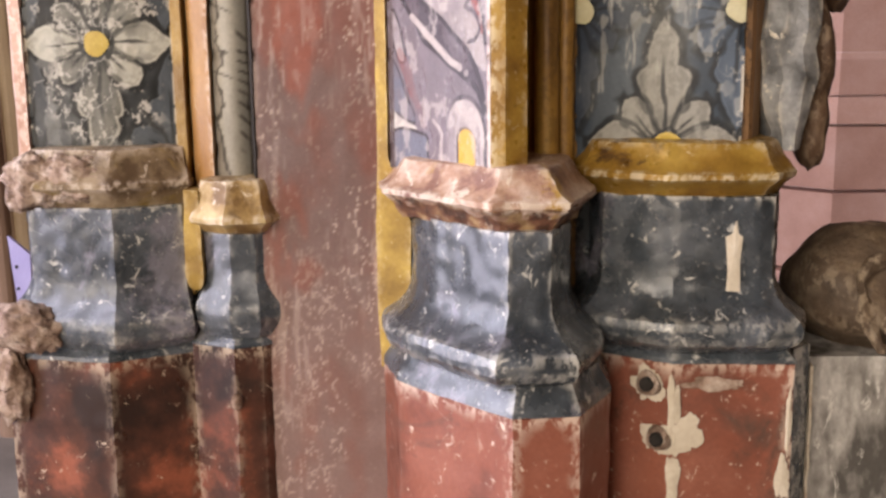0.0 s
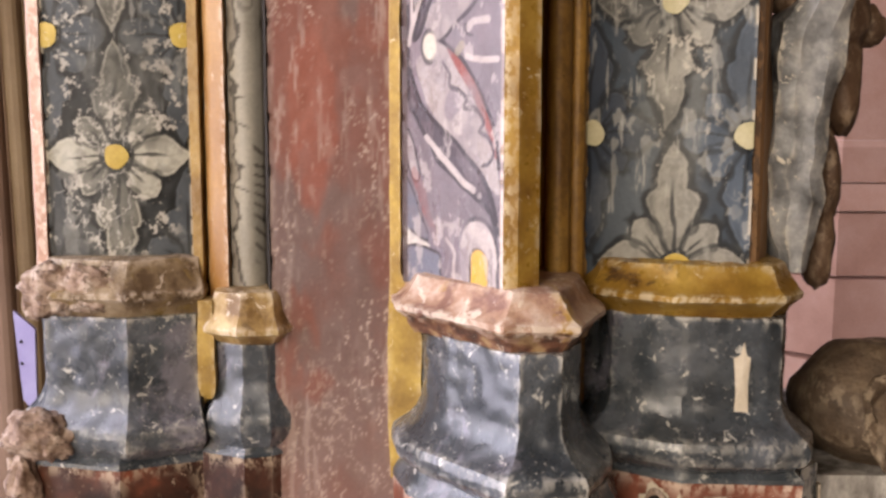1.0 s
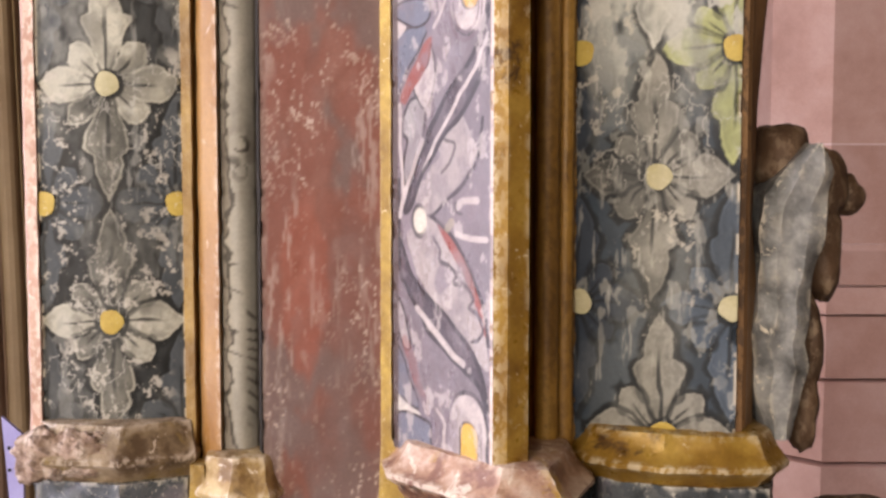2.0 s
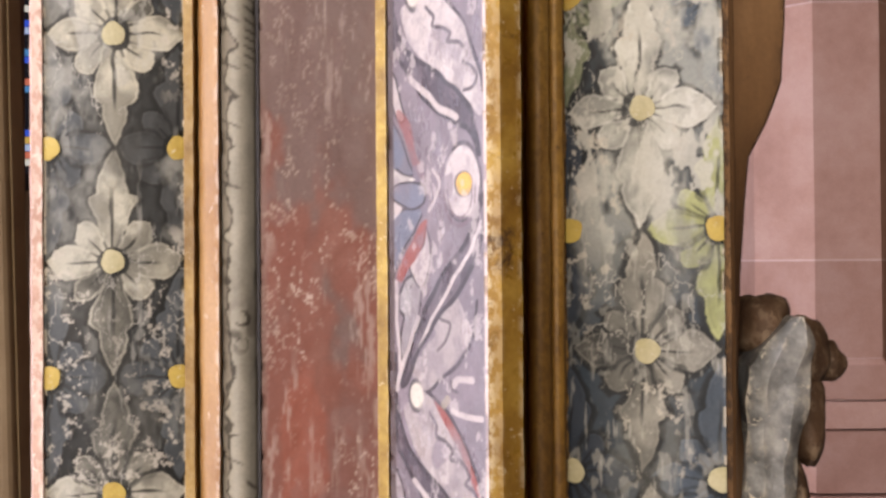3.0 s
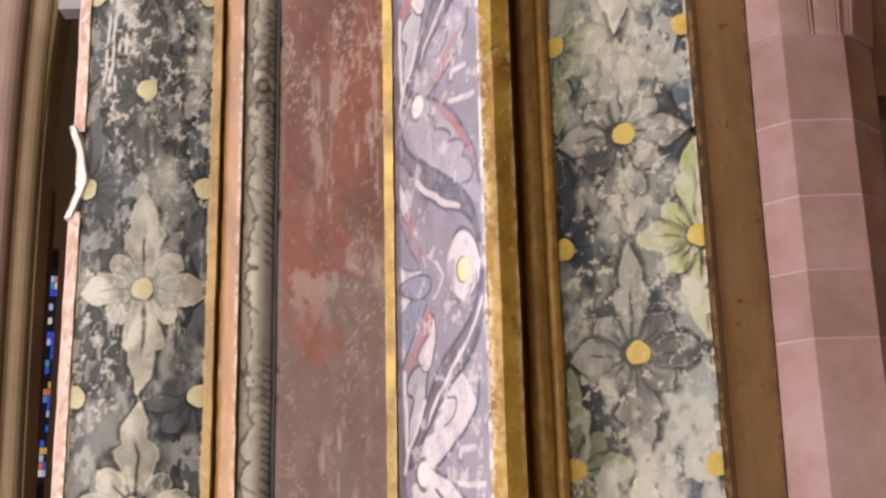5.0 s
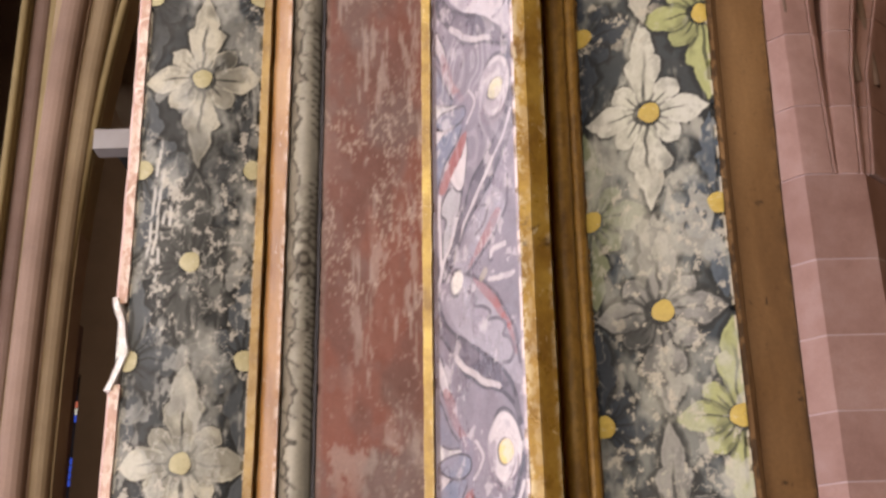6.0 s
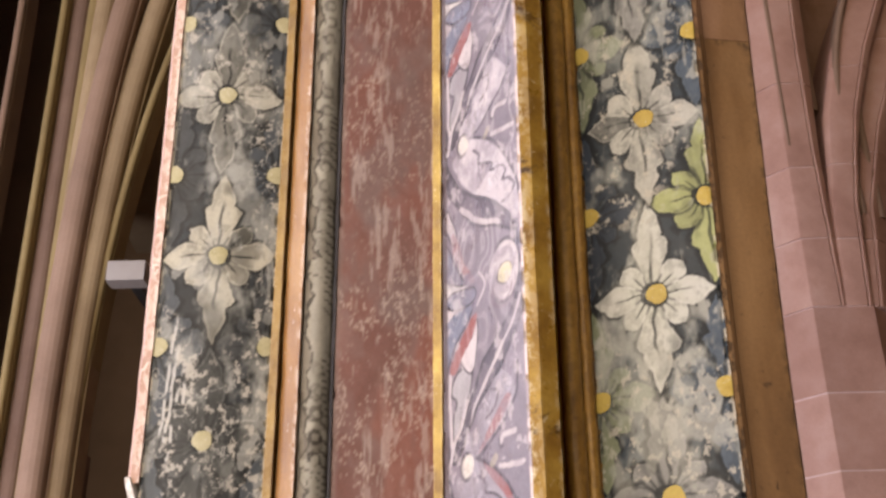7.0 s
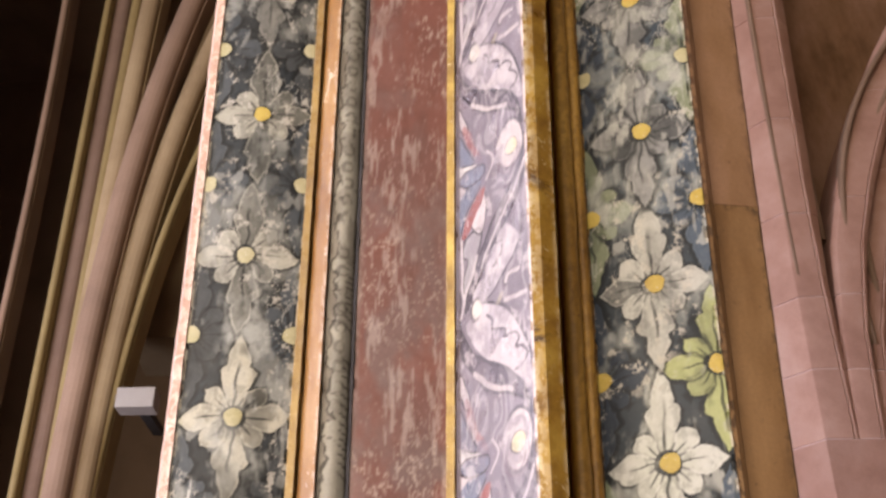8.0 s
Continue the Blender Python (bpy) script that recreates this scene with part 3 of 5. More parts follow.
def scroll_face(u, z, width):
    """A running vine on a lilac-grey ground: at each turn an eye, a blue husk with red lining, and scalloped leaves."""
    canvas = np.empty((*u.shape, 3))
    tone = cloud(u, z, (25, 14), 5, 40, 0.65)
    canvas[...] = np.array((0.155, 0.126, 0.143)) * (0.55 + 0.9 * tone[..., None])
    dark, white, red, blue, lilac = (0.022, 0.014, 0.018), (0.47, 0.41, 0.39), (0.22, 0.052, 0.038), (0.120, 0.130, 0.172), (0.15, 0.125, 0.155)
    thin = step_up(cloud(u, z, (34, 24), 5, 43, 0.66), 0.34, 0.58)
    uu = u + (cloud(u, z, (30, 30), 2, 41) - 0.5) * 0.007
    turn = np.interp(z + (cloud(u, z, (30, 30), 2, 42) - 0.5) * 0.007, EYES, range(-1, 6)) * 0.43
    for k in range(-1, 6):
        sl = rows_near(turn, 0.43 * k - 0.225, 0.43 * k + 0.345)
        if sl is None:
            continue
        a, b, c, th = uu[sl], turn[sl] - 0.43 * k, canvas[sl], thin[sl]
        leaf_tone = ((0.33, 0.285, 0.275), (0.46, 0.405, 0.385), (0.25, 0.22, 0.235), (0.44, 0.39, 0.39), (0.42, 0.37, 0.37), (0.36, 0.31, 0.32), white)[k + 1]
        fade = (1.0, 1.0, 1.0, 1.0, 0.95, 0.8, 0.6)[k + 1]

        def fill(points, colour, amount=1.0, edge=0.0):
            d = field_at(a, b, points)
            lay(c, inside(d) * amount * (0.45 + 0.55 * th), colour)
            if edge:
                lay(c, line_of(d, edge) * fade, dark)
            return d

        def draw(points, wide, colour, amount=0.92):
            lay(c, line_of(stroke_at(a, b, points), wide) * amount * (0.8 + 0.2 * th), colour)

        # the scalloped leaf over each turn and its mirror past the small eye
        d = fill([(0.065, 0.217), (0.114, 0.185), (0.140, 0.143), (0.153, 0.095), (0.152, 0.069), (0.119, 0.094), (0.073, 0.127), (0.039, 0.162), (0.024, 0.198), (0.052, 0.204)], leaf_tone, 0.95)
        fill([(0.080, 0.171), (0.098, 0.165), (0.104, 0.157), (0.088, 0.144), (0.078, 0.137), (0.071, 0.149)], (0.20, 0.165, 0.185), 0.9)
        if k in (1, -1):
            fill([(0.075, 0.212), (0.114, 0.186), (0.140, 0.144), (0.151, 0.105), (0.143, 0.112), (0.128, 0.145), (0.100, 0.180)], red, 1.0)
        draw([(0.069, 0.195), (0.081, 0.184), (0.079, 0.174), (0.093, 0.169), (0.106, 0.160), (0.102, 0.152), (0.121, 0.150), (0.132, 0.138), (0.127, 0.129), (0.138, 0.123), (0.146, 0.110), (0.139, 0.099), (0.127, 0.097)], 0.0032, (0.05, 0.036, 0.042), 0.95 * fade)
        draw([(0.063, 0.218), (0.094, 0.203), (0.114, 0.185), (0.128, 0.166), (0.140, 0.144), (0.150, 0.119), (0.155, 0.095)], 0.0038, dark, 0.97 * fade)
        fill([(0.065, 0.218), (0.099, 0.243), (0.130, 0.267), (0.138, 0.284), (0.117, 0.313), (0.101, 0.327), (0.082, 0.318), (0.072, 0.292), (0.081, 0.281), (0.066, 0.269), (0.063, 0.256), (0.043, 0.249), (0.039, 0.235)], leaf_tone, 0.85)
        if k == 1:
            fill([(0.068, 0.222), (0.099, 0.244), (0.128, 0.270), (0.120, 0.280), (0.092, 0.255)], red, 0.7)
        draw([(0.080, 0.316), (0.088, 0.296), (0.104, 0.290), (0.098, 0.272), (0.082, 0.262)], 0.0026, (0.06, 0.045, 0.05), 0.85 * fade)
        draw([(0.065, 0.217), (0.089, 0.232), (0.118, 0.253), (0.134, 0.270), (0.142, 0.286), (0.144, 0.313)], 0.0036, dark, 0.97 * fade)
        fill([(0.006, 0.131), (0.014, 0.123), (0.024, 0.100), (0.030, 0.079), (0.018, 0.080), (0.007, 0.105)], white, 0.85, 0.002)
        draw([(0.135, 0.235), (0.115, 0.235), (0.109, 0.228)], 0.0060, white, 0.85)
        draw([(0.105, 0.232), (0.107, 0.223), (0.114, 0.222)], 0.0022, dark, 0.7)
        draw([(0.108, 0.201), (0.127, 0.198), (0.149, 0.197)], 0.0055, white, 0.85)
        draw([(0.094, 0.206), (0.100, 0.212)], 0.008, (0.42, 0.36, 0.22), 0.5)
        # lobes along the red lining
        fill([(0.054, -0.096), (0.056, -0.119), (0.045, -0.150), (0.030, -0.172), (0.020, -0.183), (0.019, -0.158), (0.027, -0.136), (0.017, -0.126), (0.018, -0.109), (0.031, -0.096)], (0.30, 0.28, 0.27), 0.9, 0.0030)
        fill([(0.067, -0.039), (0.071, -0.065), (0.064, -0.095), (0.054, -0.104), (0.044, -0.097), (0.037, -0.082), (0.048, -0.068), (0.060, -0.059)], white, 0.95, 0.0016)
        draw([(0.012, -0.098), (0.014, -0.140), (0.017, -0.190)], 0.0040, white, 0.9)
        fill([(0.068, -0.033), (0.065, -0.050), (0.055, -0.065), (0.037, -0.084), (0.022, -0.098), (0.013, -0.092), (0.027, -0.069), (0.045, -0.048), (0.058, -0.035)], red, 0.95)
        fill([(0.022, 0.091), (0.038, 0.071), (0.046, 0.045), (0.058, 0.026), (0.065, 0.012), (0.055, 0.013), (0.041, 0.033), (0.028, 0.056), (0.016, 0.085)], red, 0.7)
        # blue husk with white notches
        fill([(0.003, 0.080), (0.013, 0.074), (0.026, 0.049), (0.036, 0.033), (0.045, 0.017), (0.031, 0.017), (0.018, 0.023), (0.003, 0.030)], blue, 1.0, 0.0018)
        fill([(0.003, -0.030), (0.020, -0.021), (0.043, -0.016), (0.060, -0.021), (0.047, -0.041), (0.028, -0.059), (0.016, -0.078), (0.008, -0.092), (0.002, -0.091)], blue, 1.0, 0.0018)
        fill([(0.043, 0.024), (0.059, 0.026), (0.073, 0.007), (0.072, -0.011), (0.062, -0.029), (0.053, -0.010)], lilac, 0.9)
        fill([(0.003, 0.028), (0.021, 0.019), (0.048, 0.011), (0.021, 0.008), (0.003, -0.002)], (0.62, 0.58, 0.52), 0.95)
        fill([(0.003, -0.010), (0.022, -0.016), (0.020, -0.022), (0.003, -0.030)], white, 0.95)
        fill([(0.004, 0.000), (0.015, 0.007), (0.031, 0.009), (0.049, 0.008), (0.065, 0.003), (0.065, -0.011), (0.048, -0.018), (0.028, -0.016), (0.015, -0.011)], (0.135, 0.142, 0.185), 1.0, 0.0018)
        # the stem, from the lower small eye up round the eye and over to the next
        blot = step_up(cloud(u[sl], z[sl], (60, 45), 3, 44), 0.46, 0.54)
        for body in ([(0.020, -0.206), (0.040, -0.165), (0.060, -0.131), (0.083, -0.097), (0.111, -0.073), (0.136, -0.049), (0.155, -0.010), (0.158, -0.029), (0.153, -0.057), (0.120, -0.104), (0.092, -0.126), (0.070, -0.148), (0.050, -0.173), (0.029, -0.205)], [(0.010, 0.250), (0.007, 0.225), (0.009, 0.204), (0.020, 0.174), (0.035, 0.153), (0.063, 0.132), (0.090, 0.116), (0.119, 0.095), (0.139, 0.073), (0.153, 0.030), (0.141, 0.052), (0.123, 0.065), (0.096, 0.078), (0.064, 0.095), (0.045, 0.117), (0.023, 0.142), (0.011, 0.165)]):
            d = field_at(a, b, body)
            lay(c, inside(d) * 0.95, (0.088, 0.066, 0.078))
            lay(c, line_of(d, 0.0046) * fade, dark)
            lay(c, inside(d + 0.002) * blot * 0.8, (0.040, 0.027, 0.036))
        draw([(0.053, -0.168), (0.070, -0.139), (0.106, -0.098), (0.138, -0.063), (0.152, -0.035)], 0.0036, white, 0.95)
        draw([(0.029, -0.205), (0.050, -0.173), (0.070, -0.148), (0.092, -0.126), (0.120, -0.104), (0.141, -0.080), (0.153, -0.057), (0.158, -0.029)], 0.0036, dark, 0.95 * fade)
        draw([(0.040, 0.122), (0.063, 0.103), (0.087, 0.087), (0.117, 0.073)], 0.0060, white, 0.9)
        draw([(0.012, -0.215), (0.020, -0.190), (0.036, -0.165), (0.050, -0.138)], 0.0048, white, 0.9)
        # the small eye
        e = (np.hypot((a - 0.046) / 0.012, (b - 0.212) / 0.0165) - 1) * 0.012
        lay(c, inside(e) * 0.9, (0.58, 0.53, 0.44))
        lay(c, line_of(e, 0.0030) * step_up(0.050 - a, -0.008, 0.004) * 0.85, dark)
        # the eye in its white spiral
        e = (np.hypot((a - 0.124) / 0.029, (b - 0.006) / 0.040) - 1) * 0.030
        lay(c, inside(e) * (0.35 + 0.5 * th), white)
        lay(c, line_of(e + 0.004, 0.006) * step_up(a, 0.105, 0.125) * 0.9, white)
        lay(c, line_of(e, 0.0030) * step_up(a, 0.095, 0.115) * 0.9 * fade, dark)
        for q in (0.80, 0.62):
            e = (np.hypot((a - 0.120) / (0.030 * q), (b + 0.006) / (0.042 * q)) - 1) * 0.024
            lay(c, line_of(e, 0.0022) * 0.8 * step_up(-b, -0.004, 0.008), (0.12, 0.08, 0.095))
        fill([(0.070, 0.020), (0.096, 0.012), (0.108, 0.014), (0.106, -0.012), (0.090, -0.004), (0.074, -0.016)], (0.16, 0.125, 0.145), 0.7)
        draw([(0.074, 0.020), (0.088, 0.002), (0.070, -0.022)], 0.0030, white, 0.8)
        lay(c, inside((np.hypot((a - 0.125) / 0.0145, (b - 0.002) / 0.0145) - 1) * 0.012) * 0.9, dark)
        lay(c, inside((np.hypot((a - 0.126) / 0.0125, (b - 0.002) / 0.0128) - 1) * 0.012), (0.56, 0.34, 0.05) if k < 1 else (0.56, 0.42, 0.13) if k < 2 else (0.52, 0.46, 0.26))
    rub = step_up(cloud(u, z, (50, 35), 5, 51, 0.72), 0.56, 0.66)
    lay(canvas, rub * 0.35, (0.185, 0.155, 0.172))
    lime = step_up(cloud(u, z, (60, 40), 5, 48, 0.7), 0.60, 0.68)
    lay(canvas, lime * 0.5, (0.50, 0.44, 0.42))
    bloom = step_up(cloud(u, z, (9, 6), 3, 53), 0.5, 0.7) * step_up(z, 1.9, 2.6)
    lay(canvas, bloom * 0.12, (0.30, 0.255, 0.275))
    swirl = np.abs(np.mod(cloud(u, z, (16, 7), 3, 54) * 9, 1) - 0.5)
    stained = step_up(cloud(u, z, (22, 14), 3, 55), 0.46, 0.58)
    lay(canvas, line_of(swirl, 0.08, 0.10) * stained * 0.22 * step_up(z, 2.2, 2.7), (0.075, 0.055, 0.068))
    lay(canvas, line_of(swirl - 0.4, 0.08, 0.10) * stained * 0.30 * step_up(z, 2.2, 2.7), (0.46, 0.41, 0.40))
    lay(canvas, (1 - step_up(width - u, 0.002, 0.006)) * (0.3 + 0.6 * step_up(cloud(u, z, (10, 50), 3, 46), 0.4, 0.5)), (0.66, 0.53, 0.47))
    lay(canvas, (1 - step_up(u, 0.008, 0.0105)) * 0.9, (0.07, 0.045, 0.04))
    return canvas


def plaster_face(u, z, width):
    """Red wash, faded to a grey mauve in broad fields, scratched and streaked with lime."""
    canvas = np.empty((*u.shape, 3))
    tone = cloud(u, z, (10, 8), 4, 60)
    canvas[...] = np.array((0.150, 0.058, 0.044)) * (0.65 + 0.7 * tone[..., None])
    fading = np.interp(z, (1.0, 1.30, 1.36, 1.46, 1.50, 1.56, 1.62, 1.68, 2.12, 2.15, 2.18, 2.50, 2.56, 2.70, 3.2), (0.10, 0.06, -0.05, -0.05, 0.10, 0.02, -0.10, 0.15, 0.17, 0.04, -0.17, -0.15, 0.05, 0.03, 0.0))
    field = cloud(u, z, (9, 5), 5, 61, 0.62) + fading
    lay(canvas, step_up(field, 0.45, 0.64) * np.interp(z, (2.45, 2.65), (0.9, 0.7)), (0.142, 0.088, 0.080))
    red = step_up(cloud(u, z, (12, 5), 4, 66), 0.50, 0.58) * (1 - step_up(field, 0.52, 0.62))
    lay(canvas, red * np.interp(z, (2.45, 2.65), (0.6, 0.25)), (0.205, 0.060, 0.037))
    spot = (np.hypot((u - 0.046) / 0.026, (z - 1.395) / 0.085) - 1) + (cloud(u, z, (30, 16), 4, 69) - 0.5) * 1.3
    lay(canvas, inside(spot, 0.25) * 0.8, (0.235, 0.062, 0.036))
    grey_bits = step_up(cloud(u, z, (22, 16), 4, 62), 0.62, 0.72)
    lay(canvas, grey_bits * 0.16, (0.20, 0.165, 0.16))
    streak = step_up(cloud(u, z, (110, 16), 4, 63, 0.7), 0.57, 0.68) * step_up(cloud(u, z, (9, 6), 3, 64), 0.40, 0.58)
    lay(canvas, streak * 0.42, (0.46, 0.37, 0.33))
    limed = step_up(cloud(u, z, (60, 30), 5, 72, 0.7), 0.48, 0.62) * np.exp(-((z - 2.12) / 0.045) ** 2)
    lay(canvas, limed * 0.32, (0.48, 0.41, 0.37))
    scratch = line_of(cloud(u, z, (70, 34), 4, 70, 0.6) - 0.5, 0.016, 0.014) * step_up(cloud(u, z, (16, 9), 3, 71), 0.46, 0.58) * (1 - 0.6 * step_up(z, 1.62, 1.75))
    lay(canvas, scratch * 0.65, (0.54, 0.43, 0.37))
    flecks = step_up(cloud(u, z, (170, 120), 4, 73, 0.7), 0.69, 0.75)
    lay(canvas, flecks * 0.18, (0.50, 0.40, 0.34))
    veins = line_of(cloud(u, z, (26, 18), 5, 65, 0.65) - 0.5, 0.012, 0.012) * step_up(cloud(u, z, (7, 6), 2, 67), 0.46, 0.58)
    lay(canvas, veins * 0.4, (0.55, 0.44, 0.37))
    dust = (1 - step_up(z, 0.95, 1.24)) * (0.30 + 0.6 * cloud(u, z, (14, 10), 4, 68))
    lay(canvas, np.clip(dust, 0, 1) * 0.55, (0.33, 0.215, 0.185))
    lay(canvas, (1 - step_up(u, 0.0, 0.010)) * 0.55, (0.24, 0.17, 0.16))
    lay(canvas, (1 - step_up(width - u, 0.0, 0.016)) * 0.5, (0.36, 0.20, 0.16))
    return canvas


def roll_face(u, z, width):
    """Cream roll painted as a row of pads with black scalloped outlines and ticks."""
    canvas = np.empty((*u.shape, 3))
    tone = cloud(u, z, (30, 20), 5, 80, 0.65)
    canvas[...] = np.array((0.42, 0.40, 0.35)) * (0.6 + 0.75 * tone[..., None])
    ink = (0.035, 0.028, 0.024)
    zz = z + (cloud(u * 0.3, z, (8, 7), 3, 86) - 0.5) * 0.14
    pad = np.mod(zz, 0.062) / 0.062
    left = width * (0.34 - 0.20 * np.sin(math.pi * pad) ** 0.7) + (cloud(u, z, (60, 50), 3, 82) - 0.5) * 0.022
    lay(canvas, step_up(left - u, 0, 0.002) * 0.5, (0.15, 0.115, 0.09))
    lay(canvas, line_of(u - left, 0.0026) * 0.85, ink)
    lay(canvas, line_of((pad - 0.5 + (u / width - 0.4) * 0.25) * 0.062, 0.0018) * inside(u - width * 0.5, 0.004) * step_up(cloud(u * 0, z, (1, 12), 2, 87), 0.5, 0.55) * 0.7, ink)
    ticks = line_of(np.mod(zz + u * 0.3, 0.012) - 0.006, 0.002) * step_up(u, width * 0.58, width * 0.66) * step_up(cloud(u, z, (8, 9), 3, 83), 0.46, 0.54)
    lay(canvas, ticks * 0.8, ink)
    curls = np.abs(np.hypot(u - width * 0.52, (np.mod(z, 0.030) - 0.015)) - 0.008) + (cloud(u, z, (50, 50), 3, 84) - 0.5) * 0.010
    busy = np.exp(-((z - 1.535) / 0.03) ** 2) + np.exp(-((z - 1.99) / 0.05) ** 2) * 0.5 + np.exp(-((z - 2.36) / 0.10) ** 2) + step_up(z, 2.55, 2.8) * 0.6
    lay(canvas, np.clip(busy, 0, 1) * 0.55 * step_up(cloud(u, z, (40, 25), 3, 88), 0.44, 0.54), (0.10, 0.082, 0.068))
    lay(canvas, line_of(curls, 0.003) * 0.85 * np.clip(busy, 0, 1), ink)
    # shade on the roll's turned-away right side, laid in as colour
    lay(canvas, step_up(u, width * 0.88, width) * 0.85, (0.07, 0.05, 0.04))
    return canvas


TOP, FOOT = 4.3, 0.0


def arc_line(a, b, bulge, n=10):
    """A plan line from a to b that bellies out to the viewer by bulge."""
    a, b = Vector(a), Vector(b)
    e = b - a
    out = Vector((e.y, -e.x)).normalized()
    return [tuple(a.lerp(b, i / n) + out * bulge * math.sin(math.pi * i / n)) for i in range(n + 1)]


def base_set(owner, ring_line, bell_line, dado_line, z, ring_mat, bell_mat, dado_mat, ring_out=0.022, flare=0.03, rough=0.0016, back=1.32, slope=0.022):
    """The collar, bell and dado at the foot of a shaft. z: heights of the collar's top, its belly and foot, and the bell's foot."""
    top, belly, low, foot = z
    rl = lambda d: closed(offset(ring_line, d), back)
    bl = lambda d: closed(offset(bell_line, d), back)
    lip = belly
    up = top - lip
    part("collar", loft("collar", [(low - 0.004, rl(-0.010)), (low, rl(0.0)), (low + 0.35 * (lip - low), rl(ring_out * 0.30)), (low + 0.7 * (lip - low), rl(ring_out * 0.80)), (lip - 0.002, rl(ring_out * 1.12)), (lip + 0.003, rl(ring_out * 1.15)), (lip + 0.22 * up, rl(ring_out * 0.80)), (lip + 0.5 * up, rl(ring_out * 0.34)), (lip + 0.8 * up, rl(ring_out * 0.04)), (top, rl(-ring_out * 0.2)), (top + 0.003, rl(-ring_out * 0.2 - 0.012))], ring_mat, 0.008, rough, 70, z_step=0.005), owner)
    part("bell", loft("bell", [(foot - 0.012, bl(flare * 0.25)), (foot - 0.005, bl(flare * 0.60)), (foot + 0.001, bl(flare * 0.86)), (foot + 0.008, bl(flare * 0.98)), (foot + 0.017, bl(flare * 1.0)), (foot + 0.024, bl(flare * 0.92)), (foot + 0.030, bl(flare * 0.68)), (foot + 0.036, bl(flare * 0.42)), (foot + 0.044, bl(flare * 0.20)), (foot + 0.054, bl(flare * 0.06)), (foot + 0.062, bl(0)), (low, bl(0))], bell_mat, 0.008, rough, 60, z_step=0.005), owner)
    dl = closed(dado_line, back)
    part("dado", loft("dado", [(FOOT, dl), (foot - slope, dl)], dado_mat, 0.012, rough * 0.8, 40, z_step=0.014), owner)
    part("shoulder", loft("shoulder", [(foot - slope + 0.0002, closed(offset(dado_line, 0.0012), back)), (foot - slope * 0.8, closed(offset(dado_line, 0.0), back)), (foot - slope * 0.4, closed(offset(dado_line, -0.008), back)), (foot - 0.004, closed(offset(dado_line, -0.012), back))], bell_mat, 0.010, rough * 0.6, 60, z_step=0.006), owner, "sloping slate-painted shoulder")


# ---- the flower pilaster with a pink edge ----
slate_base = (0.024, 0.027, 0.029)
pilaster = thing("flower_pilaster", "dark slate pilaster painted with a chain of cream flowers, chipped base", "pilaster", (-0.38, 1.2, 0), "flower pilasters")
A_FACE = arc_line((-0.459, 1.173), (-0.303, 1.184), 0.008)
part("painted_face", sheet("painted_face", A_FACE, 1.22, 3.75, 0.0012, 0.0012, flower_face(CHAIN_A, side_a, slate_base, 1, ((1.2, 0.12), (1.55, 0.3), (1.8, 0.7), (2.2, 0.9), (2.6, 0.7), (3.2, 0.6)), 0.45, (0.33, 0.335, 0.31)), FLOWER_PAINT, 0.0016), pilaster)
part("core", loft("core", [(1.0, [(-0.476, 1.32), (-0.474, 1.19), (-0.30, 1.196), (-0.294, 1.32)]), (TOP, [(-0.476, 1.32), (-0.474, 1.19), (-0.30, 1.196), (-0.294, 1.32)])], SLATE, 0.05, z_step=0.3), pilaster)
for lo, hi in ((1.2, 2.222), (2.328, TOP)):
    part("edge_strip", loft("edge_strip", [(lo, [(-0.4775, 1.3), (-0.479, 1.186), (-0.472, 1.172), (-0.4595, 1.169), (-0.4592, 1.19)]), (hi, [(-0.4775, 1.3), (-0.479, 1.186), (-0.472, 1.172), (-0.4595, 1.169), (-0.4592, 1.19)])], PINK_EDGE, 0.006, 0.0011, 30, z_step=0.012), pilaster, "pink plaster edge, chipped")
part("gold_fillet", loft("gold_fillet", [(1.075, [(-0.304, 1.21), (-0.3035, 1.181), (-0.2925, 1.179), (-0.290, 1.21)]), (TOP, [(-0.304, 1.21), (-0.3035, 1.181), (-0.2925, 1.179), (-0.290, 1.21)])], OCHRE, 0.006, 0.0007, 40, z_step=0.012), pilaster, "worn gilded fillet")
base_set(pilaster, [(-0.474, 1.178), (-0.44, 1.150), (-0.366, 1.142), (-0.296, 1.176)], [(-0.483, 1.205), (-0.463, 1.157), (-0.366, 1.134), (-0.299, 1.168)], [(-0.505, 1.19), (-0.498, 1.150), (-0.376, 1.122), (-0.2945, 1.165)], (1.240, 1.203, 1.179, 1.036), DULL_GOLD, SLATE, DARK_RED, 0.015, 0.026)


def on_face(line, x):
    for (x0, y0), (x1, y1) in zip(line, line[1:]):
        if x0 <= x <= x1:
            return y0 + (y1 - y0) * (x - x0) / (x1 - x0)
    return line[-1][1] if x > line[-1][0] else line[0][1]


